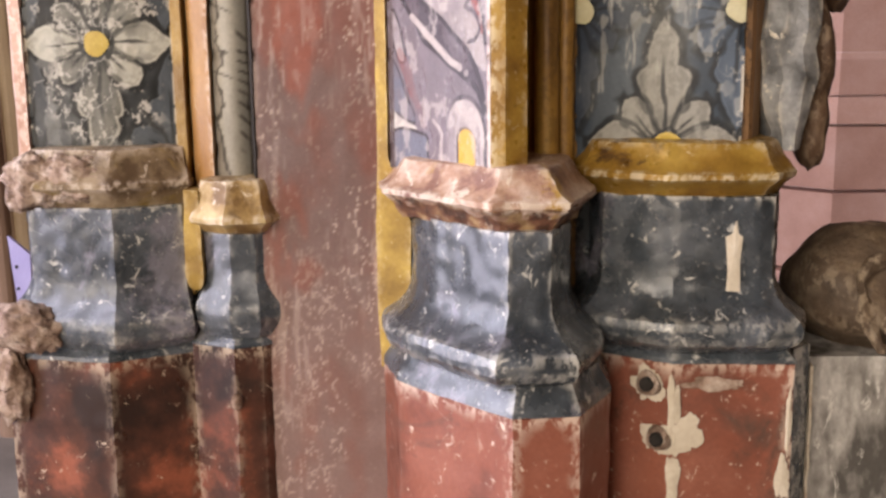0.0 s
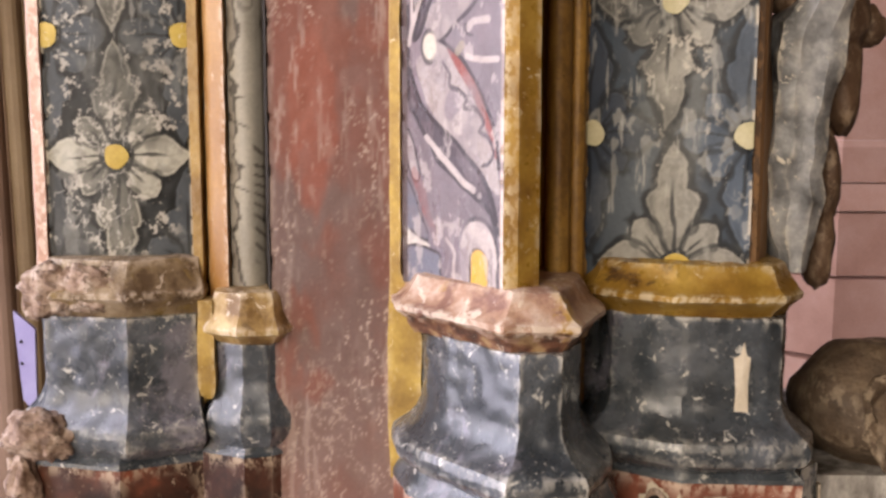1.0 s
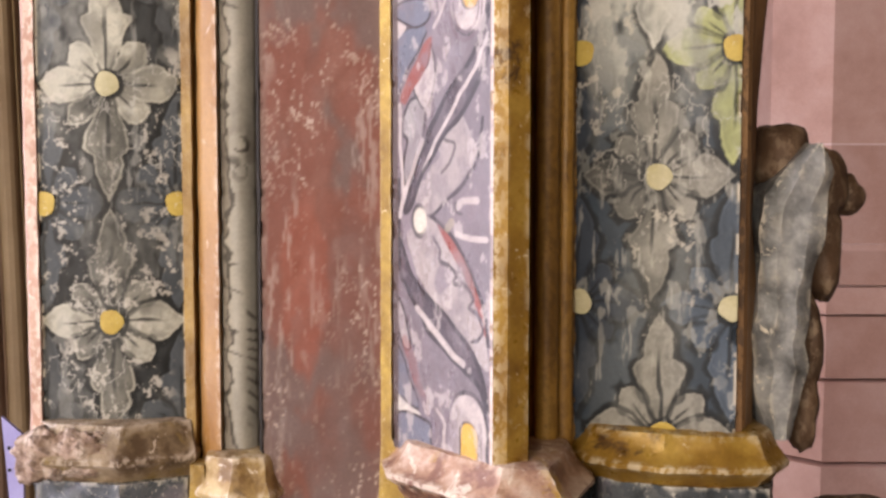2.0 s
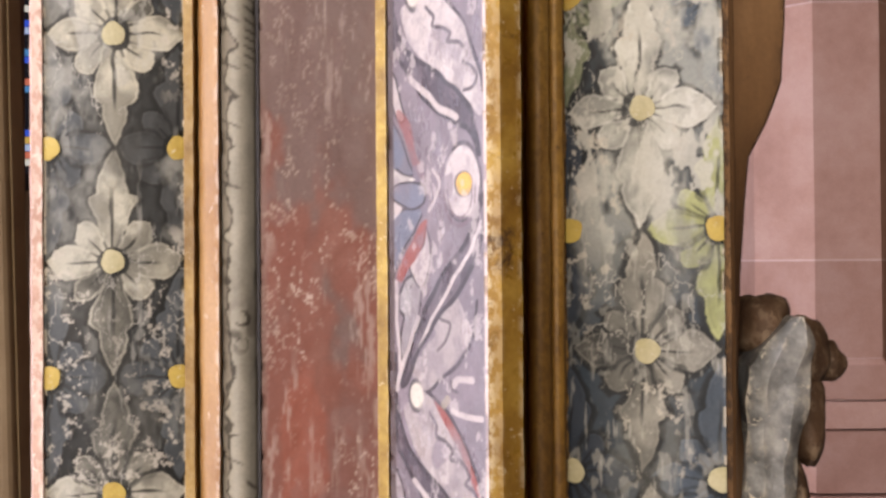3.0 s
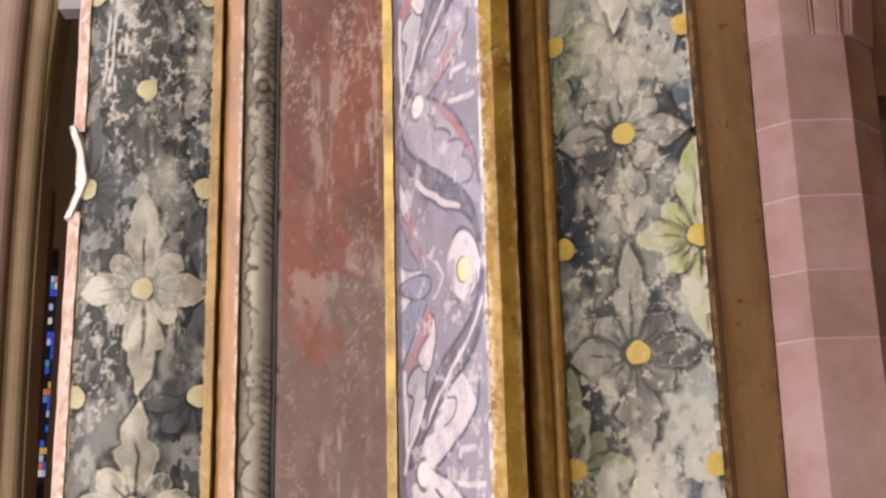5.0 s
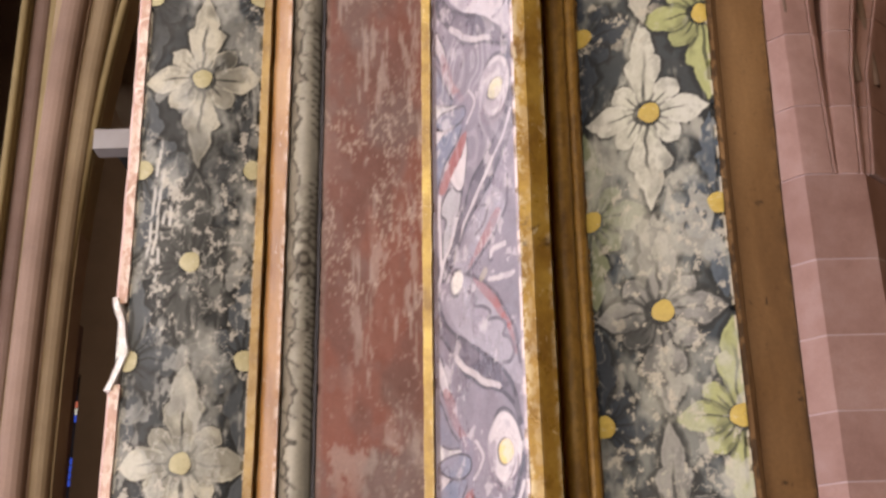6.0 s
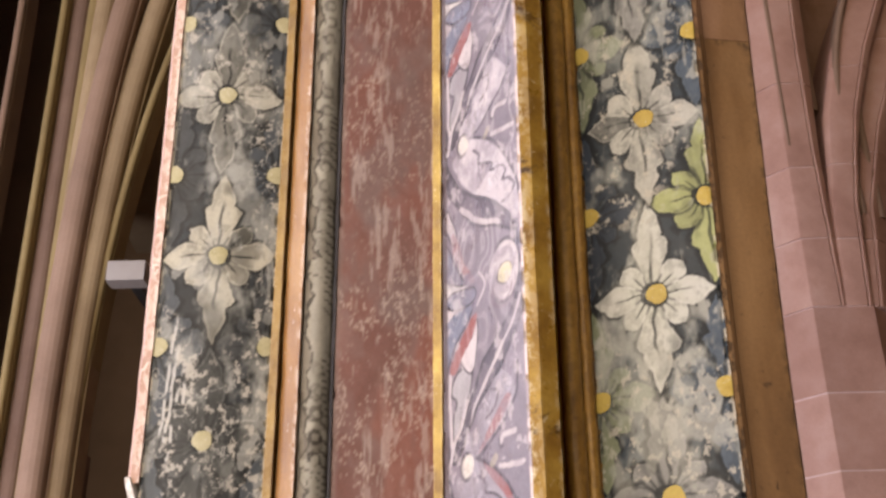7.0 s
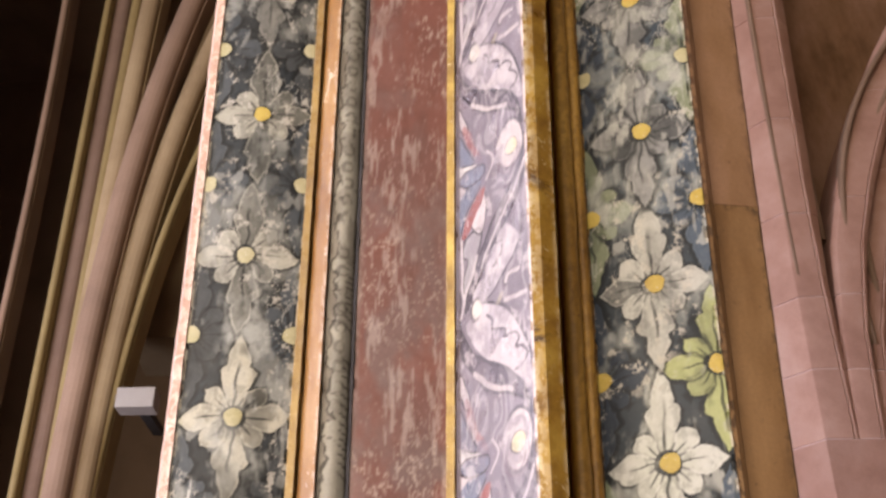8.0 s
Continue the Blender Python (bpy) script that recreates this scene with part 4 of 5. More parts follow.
def flower_eyes(owner, line, chain, bright):
    """The yellow bosses of the flowers, cut off at the face's edges."""
    (xa, _), (xb, _) = line[0], line[-1]
    places = [((xa + xb) / 2 + du * (xb - xa) / 0.165, cz, k) for k, (cz, du, *_) in enumerate(chain)]
    places += [(x, cz, k + 20) for k, cz in enumerate(between(chain)) for x in (xa + 0.006, xb - 0.006)]
    for n, (cu, cz, k) in enumerate(places):
        if not 1.24 < cz < 3.7:
            continue
        r = 0.0128
        pts = []
        for a in (2 * math.pi * i / 22 for i in range(22)):
            q = r * (1 + 0.05 * math.sin(3 * a + n) + 0.03 * math.sin(5 * a + 2 * n))
            pts.append((min(max(cu + q * math.cos(a), xa + 0.0005), xb - 0.0005), max(cz + q * 1.05 * math.sin(a), 1.2445)))
        vs = [(x, on_face(line, x) - 0.0016, z) for x, z in pts] + [(cu, on_face(line, cu) - 0.0026, cz)]
        part("flower_centre", mesh_of("flower_centre", vs, [(i, (i + 1) % 22, 22) for i in range(22)], YOLK if k in bright else PALE_YOLK, "all"), owner)


flower_eyes(pilaster, A_FACE, CHAIN_A, (1, 8, 20, 21, 22))

part("plaster_break", loft("plaster_break", [(2.215, [(-0.4795, 1.2), (-0.479, 1.170), (-0.471, 1.1675), (-0.4645, 1.19)]), (2.262, [(-0.462, 1.2), (-0.461, 1.168), (-0.4525, 1.1655), (-0.447, 1.19)]), (2.30, [(-0.468, 1.2), (-0.467, 1.168), (-0.4585, 1.1655), (-0.453, 1.19)]), (2.335, [(-0.4795, 1.2), (-0.479, 1.170), (-0.471, 1.1675), (-0.4645, 1.19)])], LIME, 0.005, 0.0015, 70, z_step=0.006), pilaster, "white break in the plaster edge")

# ---- the thin shaft beside it ----
shaft = thing("thin_shaft", "thin shaft with orange strip and cream scrolled roll", "column", (-0.25, 1.2, 0))
part("orange_strip", loft("orange_strip", [(1.19, [(-0.288, 1.23), (-0.2875, 1.186), (-0.281, 1.178), (-0.262, 1.167), (-0.2605, 1.21)]), (TOP, [(-0.288, 1.23), (-0.2875, 1.186), (-0.281, 1.178), (-0.262, 1.167), (-0.2605, 1.21)])], ORANGE, 0.006, 0.0009, 40, z_step=0.012), shaft, "orange ochre strip with rubbed edges")
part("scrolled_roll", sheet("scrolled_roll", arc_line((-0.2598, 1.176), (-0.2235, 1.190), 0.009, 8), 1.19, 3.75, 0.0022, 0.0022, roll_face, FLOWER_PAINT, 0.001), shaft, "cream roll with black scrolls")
part("core", loft("core", [(1.0, [(-0.262, 1.3), (-0.259, 1.196), (-0.224, 1.2), (-0.205, 1.3)]), (TOP, [(-0.262, 1.3), (-0.259, 1.196), (-0.224, 1.2), (-0.205, 1.3)])], BLACK, 0.05, z_step=0.3), shaft)
base_set(shaft, [(-0.283, 1.188), (-0.277, 1.158), (-0.245, 1.140), (-0.211, 1.146), (-0.199, 1.17)], [(-0.284, 1.19), (-0.277, 1.163), (-0.245, 1.147), (-0.219, 1.151), (-0.199, 1.17)], [(-0.299, 1.19), (-0.294, 1.162), (-0.244, 1.140), (-0.215, 1.150), (-0.186, 1.18)], (1.206, 1.164, 1.151, 1.046), PALE_GOLD, SLATE, DARK_RED, 0.010, 0.011, 0.0014)
tongue = lambda w, y: [(-0.2855 - w, 1.19), (-0.2855 - w, y), (-0.2855 + w, y - 0.001), (-0.2855 + w, 1.19)]
part("gold_tongue", loft("gold_tongue", [(1.086, tongue(0.003, 1.156)), (1.091, tongue(0.0075, 1.153)), (1.101, tongue(0.0098, 1.152)), (1.150, tongue(0.0092, 1.152)), (1.196, tongue(0.0075, 1.154))], YELLOW, 0.005, 0.0009, 60, z_step=0.006), shaft, "bright yellow gilded tongue")

# ---- red plaster between the shafts ----
panel = thing("plaster_panel", "flat red plaster strip, faded and scratched, between painted shafts", "wall panel", (-0.15, 1.2, 0), kind="structure")
part("face", sheet("face", [(-0.2135, 1.1585), (-0.150, 1.158), (-0.060, 1.158)], 0.0, 3.75, 0.0024, 0.0026, plaster_face, PLASTER_PAINT, 0.002), panel)
part("back", box("back", -0.2135, -0.05, 1.17, 1.32, 0, TOP, RED), panel)
part("dark_seam", loft("dark_seam", [(1.05, [(-0.2235, 1.2), (-0.221, 1.176), (-0.2145, 1.1562), (-0.2125, 1.18)]), (TOP, [(-0.2235, 1.2), (-0.221, 1.176), (-0.2145, 1.1562), (-0.2125, 1.18)])], BLACK, 0.01, 0.001, 50, z_step=0.02), panel)
part("gold_fillet", loft("gold_fillet", [(1.0, [(-0.0855, 1.18), (-0.0845, 1.152), (-0.073, 1.147), (-0.0695, 1.17)]), (1.06, [(-0.0885, 1.18), (-0.0875, 1.152), (-0.052, 1.146), (-0.0485, 1.17)]), (1.16, [(-0.0885, 1.18), (-0.0875, 1.152), (-0.050, 1.146), (-0.0465, 1.17)]), (1.23, [(-0.0855, 1.18), (-0.0845, 1.152), (-0.073, 1.147), (-0.0695, 1.17)]), (TOP, [(-0.0855, 1.18), (-0.0845, 1.152), (-0.073, 1.147), (-0.0695, 1.17)])], YELLOW, 0.006, 0.0007, 40, z_step=0.012), panel, "narrow gilded fillet")

# ---- the shaft with the painted vine ----
vine = thing("vine_shaft", "projecting shaft painted with a lilac vine scroll and gold side", "column", (0.03, 1.15, 0))
part("painted_face", sheet("painted_face", [(-0.0705, 1.1455), (0.032, 1.0215)], 1.22, 3.75, 0.0012, 0.0012, scroll_face, SCROLL_PAINT, 0.003), vine)
part("gold_side", loft("gold_side", [(1.2, [(0.0316, 1.06), (0.0322, 1.0205), (0.046, 1.0195), (0.067, 1.030), (0.0675, 1.07)]), (TOP, [(0.0316, 1.06), (0.0322, 1.0205), (0.046, 1.0195), (0.067, 1.030), (0.0675, 1.07)])], GOLD, 0.006, 0.0007, 22, z_step=0.008), vine, "ochre gold side with rubbed arris")
part("core", loft("core", [(1.185, [(-0.068, 1.3), (-0.066, 1.1475), (0.032, 1.030), (0.066, 1.036), (0.07, 1.3)]), (TOP, [(-0.068, 1.3), (-0.066, 1.1475), (0.032, 1.030), (0.066, 1.036), (0.07, 1.3)])], BROWN_GOLD, 0.05, z_step=0.3), vine)
lip_line = [(-0.062, 1.15), (-0.055, 1.108), (0.040, 1.006), (0.088, 1.006), (0.118, 1.09)]
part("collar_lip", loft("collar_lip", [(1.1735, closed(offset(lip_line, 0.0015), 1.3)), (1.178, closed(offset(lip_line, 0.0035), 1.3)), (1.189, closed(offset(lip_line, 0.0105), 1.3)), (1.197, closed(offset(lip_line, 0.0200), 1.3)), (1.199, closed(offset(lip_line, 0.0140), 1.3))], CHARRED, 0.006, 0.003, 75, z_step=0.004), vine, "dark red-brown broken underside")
base_set(vine, [(-0.062, 1.15), (-0.055, 1.108), (0.040, 1.006), (0.088, 1.006), (0.118, 1.09)], [(-0.050, 1.15), (-0.043, 1.105), (-0.022, 1.066), (0.047, 0.986), (0.087, 0.992), (0.110, 1.05), (0.116, 1.12)], [(-0.082, 1.15), (-0.062, 1.080), (-0.036, 1.048), (0.050, 0.960), (0.113, 0.968), (0.150, 1.04), (0.156, 1.12)], (1.232, 1.201, 1.176, 1.040), OLD_GOLD, SLATE, RED, 0.019, 0.034, 0.002, slope=0.034)

# ---- hollow moulding between the vine shaft and the next pilaster ----
hollow = thing("hollow_moulding", "dark gold hollow moulding with small rolls", "moulding", (0.1, 1.2, 0), kind="structure")
part("hollow", loft("hollow", [(FOOT, [(0.06, 1.3), (0.066, 1.12), (0.074, 1.135), (0.086, 1.145), (0.125, 1.148), (0.14, 1.3)]), (TOP, [(0.06, 1.3), (0.066, 1.12), (0.074, 1.135), (0.086, 1.145), (0.125, 1.148), (0.14, 1.3)])], BROWN_GOLD, 0.01, 0.001, 40, z_step=0.03), hollow)
for x, y, r in ((0.0925, 1.126, 0.0125), (0.1125, 1.136, 0.0085)):
    ring = [(x - r * math.cos(a), y - r * math.sin(a) + 0.003) for a in (math.pi * k / 8 for k in range(9))]
    part("small_roll", loft("small_roll", [(1.02, closed(ring, 1.2)), (TOP, closed(ring, 1.2))], BROWN_GOLD, 0.01, 0.0012, 40, True, z_step=0.02), hollow)

# ---- the second flower pilaster ----
second = thing("flower_pilaster", "slate-blue pilaster painted with white and green flowers, gold collar", "pilaster", (0.2, 1.2, 0), "flower pilasters")
E_FACE = arc_line((0.1215, 1.149), (0.2825, 1.0885), 0.010, 12)
part("painted_face", sheet("painted_face", E_FACE, 1.22, 3.75, 0.0012, 0.0012, flower_face(CHAIN_E, side_e, (0.033, 0.042, 0.053), 101, ((1.2, 0.1), (1.58, 0.15), (1.68, 0.9), (1.95, 0.9), (2.1, 0.5), (2.4, 0.5), (2.55, 0.8), (2.8, 0.5), (3.4, 0.4)), 0.75, (0.47, 0.50, 0.485)), FLOWER_PAINT, 0.0016), second)
part("core", loft("core", [(1.0, [(0.122, 1.3), (0.1235, 1.160), (0.28, 1.100), (0.30, 1.3)]), (TOP, [(0.122, 1.3), (0.1235, 1.160), (0.28, 1.100), (0.30, 1.3)])], SLATE, 0.05, z_step=0.3), second)
base_set(second, [(0.128, 1.17), (0.140, 1.128), (0.165, 1.104), (0.210, 1.086), (0.265, 1.078), (0.305, 1.082), (0.328, 1.11)], [(0.138, 1.16), (0.150, 1.114), (0.217, 1.079), (0.300, 1.073), (0.316, 1.078), (0.328, 1.11)], [(0.140, 1.16), (0.148, 1.112), (0.217, 1.066), (0.338, 1.062), (0.346, 1.12)], (1.247, 1.215, 1.195, 1.048), GOLD, SLATE, RED, 0.016, 0.033, 0.0016)


flower_eyes(second, E_FACE, CHAIN_E, (0, 3, 4, 5, 6, 7, 8, 21, 22, 23, 24, 25, 26))

# bare plaster, fixing holes and a white scar on its foot
def smear(name, outline, plane, material, parent, label=""):
    """A thin flake of plaster on a flat facet. plane: corner, direction along; outline in metres along and up."""
    (ox, oy), (dx, dy) = plane
    n = Vector((dy, -dx)).normalized()
    vs = []
    for a, b in outline:
        vs.append((ox + dx * a + n.x * 0.0032, oy + dy * a + n.y * 0.0032, b))
    ca = sum(a for a, _ in outline) / len(outline)
    cb = sum(b for _, b in outline) / len(outline)
    vs.append((ox + dx * ca + n.x * 0.0048, oy + dy * ca + n.y * 0.0048, cb))
    k = len(outline)
    return part(name, mesh_of(name, vs, [(i, (i + 1) % k, k) for i in range(k)], material), parent, label)


def ragged(ca, cb, ra, rb, seed, n=64):
    out = []
    for i in range(n):
        t = 2 * math.pi * i / n
        k = 1 + 0.55 * noise.noise(Vector((math.cos(t) * 1.4, math.sin(t) * 1.4, seed * 3.7))) + 0.25 * noise.noise(Vector((math.cos(t) * 5, math.sin(t) * 5, seed)))
        out.append((ca + ra * k * math.cos(t), cb + rb * k * math.sin(t)))
    return out


dado_dir = Vector((0.338 - 0.217, 1.062 - 1.066)).normalized()
dado_plane = ((0.217, 1.066), (dado_dir.x, dado_dir.y))
for ca, cb, ra, rb, seed, m in ((0.010, 0.950, 0.019, 0.022, 1, CREAM), (0.001, 0.985, 0.0065, 0.034, 2, CREAM), (0.001, 0.905, 0.007, 0.03, 3, CREAM), (0.040, 1.006, 0.028, 0.006, 4, RUBBLE), (0.112, 0.905, 0.008, 0.020, 5, CREAM), (0.116, 0.965, 0.0035, 0.03, 6, CREAM)):
    smear("bare_plaster", ragged(ca, cb, ra, rb, seed), dado_plane, m, second, "bare cream plaster patch")
left_dir = Vector((0.217 - 0.148, 1.066 - 1.112)).normalized()
left_plane = ((0.148, 1.112), (left_dir.x, left_dir.y))
for ca, cb, seed in ((0.058, 1.000, 7), (0.070, 0.946, 8)):
    smear("bare_plaster", ragged(ca, cb, 0.017, 0.019, seed), left_plane, CREAM, second, "grey filler round a fixing hole")
bell_dir = Vector((0.300 - 0.217, 1.073 - 1.079)).normalized()
smear("white_scar", [(0.052, 1.098), (0.066, 1.097), (0.065, 1.13), (0.067, 1.155), (0.063, 1.158), (0.060, 1.172), (0.056, 1.158), (0.050, 1.155), (0.053, 1.12)], ((0.217, 1.0795), (bell_dir.x, bell_dir.y)), CREAM, second, "white scar in the slate paint")


def torus(name, centre, normal, big, small, material, flat=1.0):
    q = Vector(normal).to_track_quat("Z", "Y")
    vs, fs = [], []
    n, m = 20, 8
    for i in range(n):
        for j in range(m):
            a, b = 2 * math.pi * i / n, 2 * math.pi * j / m
            wob = 1 + 0.12 * math.sin(3 * a + big * 900)
            p = Vector(((big * wob + small * math.cos(b)) * math.cos(a), (big * wob + small * math.cos(b)) * math.sin(a), small * flat * math.sin(b)))
            vs.append(Vector(centre) + q @ p)
            fs.append((i * m + j, ((i + 1) % n) * m + j, ((i + 1) % n) * m + (j + 1) % m, i * m + (j + 1) % m))
    return mesh_of(name, vs, fs, material, True)


for hx, hy_, hz in ((0.196, 1.079, 1.003), (0.206, 1.072, 0.946)):
    hole = part("fixing_hole", torus("fixing_hole", (hx - 0.0025, hy_ - 0.0042, hz), (-0.55, -0.83, 0), 0.0098, 0.0040, RUBBLE, 0.8), second, "old drilled fixing hole with plaster rim")
    # no hole is cut: a black lump stands in for its dark inside
    part("plug", blob("plug", (hx - 0.0048, hy_ - 0.0072, hz), (0.0076, 0.0040, 0.0080), BLACK, 3, 0.08), hole)

# broken stone at the foot of the first pilaster
for c, s, k in (((-0.466, 1.132, 1.052), (0.036, 0.026, 0.026), 1), ((-0.448, 1.128, 1.046), (0.022, 0.02, 0.020), 5), ((-0.489, 1.142, 0.985), (0.021, 0.015, 0.042), 2)):
    part("broken_edge", blob("broken_edge", c, s, RUBBLE, k, 0.34, 2.2, 30, 40), pilaster, "broken stone showing through the paint")
for c, s, k in (((-0.450, 1.154, 1.207), (0.034, 0.02, 0.028), 3), ((-0.408, 1.147, 1.210), (0.040, 0.016, 0.026), 4), ((-0.468, 1.158, 1.19), (0.018, 0.016, 0.016), 6)):
    part("broken_edge", blob("broken_edge", c, s, RUBBLE, k, 0.32, 3.4, 26, 36), pilaster, "broken stone showing through the paint")
part("broken_edge", blob("broken_edge", (-0.2435, 1.137, 0.965), (0.006, 0.005, 0.009), RUBBLE, 9), shaft)

# ---- brown slab at the outer side ----
slab = thing("side_slab", "brown varnished stone slab with a wavy lower edge", "stone slab", (0.33, 1.2, 0))
stages = []
for z, right in ((1.2, 0.312), (1.40, 0.314), (1.47, 0.308), (1.588, 0.312), (1.66, 0.317), (1.718, 0.323), (1.755, 0.342), (1.80, 0.359), (1.86, 0.363), (2.0, 0.365), (2.5, 0.369), (3.0, 0.372), (TOP, 0.376)):
    stages.append((z, [(0.2836, 1.22), (0.2838, 1.093), (0.2905, 1.0935), (0.2935, 1.108), (0.2985, 1.110), (0.302, 1.118), (right - 0.004, 1.130), (right, 1.138), (right - 0.001, 1.22)]))
lower = [q for q in stages if q[0] < 2.95] + [(2.9275, stages[-2][1])]
upper = [(2.9282, stages[-2][1]), stages[-1]]
part("lower_stone", loft("lower_stone", lower, BROWN, 0.01, 0.0006, 20, z_step=0.012), slab)
part("upper_stone", loft("upper_stone", upper, ROSY, 0.01, 0.0006, 20, z_step=0.02), slab, "rosier upper stone")

# the whole jamb leans forward towards its head
for owner in (pilaster, shaft, panel, vine, hollow, second, slab):
    for ob in owner.children_recursive:
        me = ob.data
        co = np.empty(len(me.vertices) * 3)
        me.vertices.foreach_get("co", co)
        co = co.reshape(-1, 3)
        lift = np.clip((co[:, 2] - 2.35) / 0.8, 0, None) ** 1.4
        co[:, 1] -= 0.050 * lift
        co[:, 0] += 0.006 * lift
        me.vertices.foreach_set("co", co.ravel())
        me.update()

# ---- broken carving on the slab ----
carving = thing("broken_carving", "broken carved leaf stump with silvery grey painted front", "carving", (0.36, 1.15, 1.22))
grey_stages = []
for z, l, r in ((1.235, 0.322, 0.352), (1.27, 0.315, 0.360), (1.31, 0.311, 0.366), (1.34, 0.309, 0.362), (1.38, 0.311, 0.368), (1.42, 0.312, 0.376), (1.46, 0.313, 0.381), (1.49, 0.318, 0.385), (1.515, 0.338, 0.386), (1.535, 0.355, 0.380), (1.545, 0.364, 0.374)):
    grey_stages.append((z, [(l, 1.21), (l + 0.001, 1.125), (l + 0.3 * (r - l), 1.113), (l + 0.7 * (r - l), 1.112), (r - 0.003, 1.119), (r, 1.135), (r, 1.21)]))
part("painted_front", loft("painted_front", grey_stages, GREY_PAINT, 0.006, 0.006, 30, True, z_step=0.007), carving, "silvery grey painted front")
for c, s, k in (((0.350, 1.195, 1.530), (0.036, 0.05, 0.038), 11), ((0.395, 1.19, 1.50), (0.026, 0.05, 0.040), 12), ((0.425, 1.20, 1.490), (0.020, 0.03, 0.024), 13), ((0.392, 1.185, 1.43), (0.022, 0.045, 0.060), 14), ((0.376, 1.18, 1.33), (0.022, 0.045, 0.060), 15), ((0.374, 1.18, 1.26), (0.018, 0.045, 0.05), 16)):
    part("stump", blob("stump", c, s, STUMP, k, 0.22, 1.3), carving, "rough brown stump")

# ---- weathered block with a curled carving ----
block = thing("grey_block", "weathered grey stone block with a white crack line", "stone block", (0.42, 1.2, 0))
part("block", box("block", 0.350, 0.72, 1.135, 1.5, 0, 1.012, GREY_BOARD, 0.002), block)
part("side_strip", loft("side_strip", [(FOOT, [(0.347, 1.3), (0.3475, 1.10), (0.372, 1.125), (0.376, 1.3)]), (1.03, [(0.347, 1.3), (0.3475, 1.10), (0.372, 1.125), (0.376, 1.3)])], SLATE, 0.02, 0.001, 40, z_step=0.03), block)
part("white_line", loft("white_line", [(0.5, [(0.3735, 1.14), (0.374, 1.1225), (0.3765, 1.1225), (0.377, 1.14)]), (1.005, [(0.3735, 1.14), (0.374, 1.1225), (0.3765, 1.1225), (0.377, 1.14)])], CREAM, 0.01, 0.0012, 60, z_step=0.008), block)
curl = thing("curled_carving", "dark curled leaf carving lying on the grey block", "carving", (0.45, 1.2, 1.012))
part("body", blob("body", (0.455, 1.22, 1.07), (0.085, 0.085, 0.072), DARK_CARVED, 21, 0.12, 1.6, 24, 34), curl)
for k, (cx, cz, big, small) in enumerate(((0.478, 1.066, 0.050, 0.008), (0.484, 1.062, 0.031, 0.007), (0.488, 1.060, 0.014, 0.007))):
    me = torus("coil", (cx, 1.150 - 0.004 * k, cz), (0.25, -1, 0.2), big, small, DARK_CARVED, 0.8)
    for v in me.vertices:
        v.co = jitter(v.co, 0.012, 38)
    part("coil", me, curl, "worn curl of carved leaf")

# ---- lilac card behind the first pilaster ----
card = thing("lilac_card", "lilac-white card with two small dark fixings on a dark post", "sign", (-1.391, 3.42, 0))
X0, X1, Z0, Z1 = -1.424, -1.357, 0.408, 0.746
board = [(X0, Z1), (X1, Z1 - 0.06), (X1 - 0.005, Z0), (X0 + 0.02, Z0 + 0.05)]
part("board", mesh_of("board", [(x, 3.40, z) for x, z in board] + [(x, 3.415, z) for x, z in board], [(3, 2, 1, 0), (4, 5, 6, 7)] + [(i, (i + 1) % 4, 4 + (i + 1) % 4, 4 + i) for i in range(4)], LILAC), card)
part("post", box("post", X0 + 0.025, X0 + 0.045, 3.416, 3.44, 0.0, Z1 - 0.05, BLACK), card)
for z in (Z1 - 0.10, Z1 - 0.17):
    part("fixing", blob("fixing", (X0 + 0.022, 3.398, z), (0.005, 0.004, 0.005), BLACK, 2), card)

# ---- pink octagonal column ----
column = thing("pink_column", "pink sandstone octagonal column with pale mortar joints", "column", (1.33, 3.9, 0))


def octagon(cx, cy, apothem):
    k = apothem / math.cos(math.pi / 8)
    return [(cx + k * math.cos(math.pi / 8 + i * math.pi / 4), cy + k * math.sin(math.pi / 8 + i * math.pi / 4)) for i in range(8)]


def prism(name, line0, z0, line1, z1, material, bevel=0.0):
    n = len(line0)
    vs = [(x, y, z0) for x, y in line0] + [(x, y, z1) for x, y in line1]
    fs = [(i, (i + 1) % n, n + (i + 1) % n, n + i) for i in range(n)] + [tuple(range(n))[::-1], tuple(range(n, 2 * n))]
    return mesh_of(name, vs, fs, material)


CX, CY = 1.342, 3.95
part("mortar_core", prism("mortar_core", octagon(CX, CY, 0.2675), 0, octagon(CX, CY, 0.2675), 3.60, MORTAR), column)
joints = (1.27, 1.60, 2.468, 2.71, 2.98, 3.265, 3.60)
for k, (z, top) in enumerate(zip(joints, joints[1:])):
    r = 0.270 + 0.0012 * math.sin(k * 4.3)
    part("stone_course", prism("stone_course", octagon(CX, CY, r), z + 0.003, octagon(CX, CY, r), top - 0.003, PINK_STONE), column)
for z0, z1, r0, r1 in ((0.0, 0.55, 0.38, 0.38), (0.56, 0.82, 0.35, 0.335), (0.83, 1.035, 0.312, 0.312), (1.045, 1.13, 0.325, 0.305), (1.137, 1.25, 0.293, 0.286), (1.25, 1.27, 0.286, 0.270)):
    part("base_moulding", prism("base_moulding", octagon(CX, CY, r0), z0, octagon(CX, CY, r1), z1, PINK_STONE), column)

# ---- ribs: moulded bands swept along their way ----


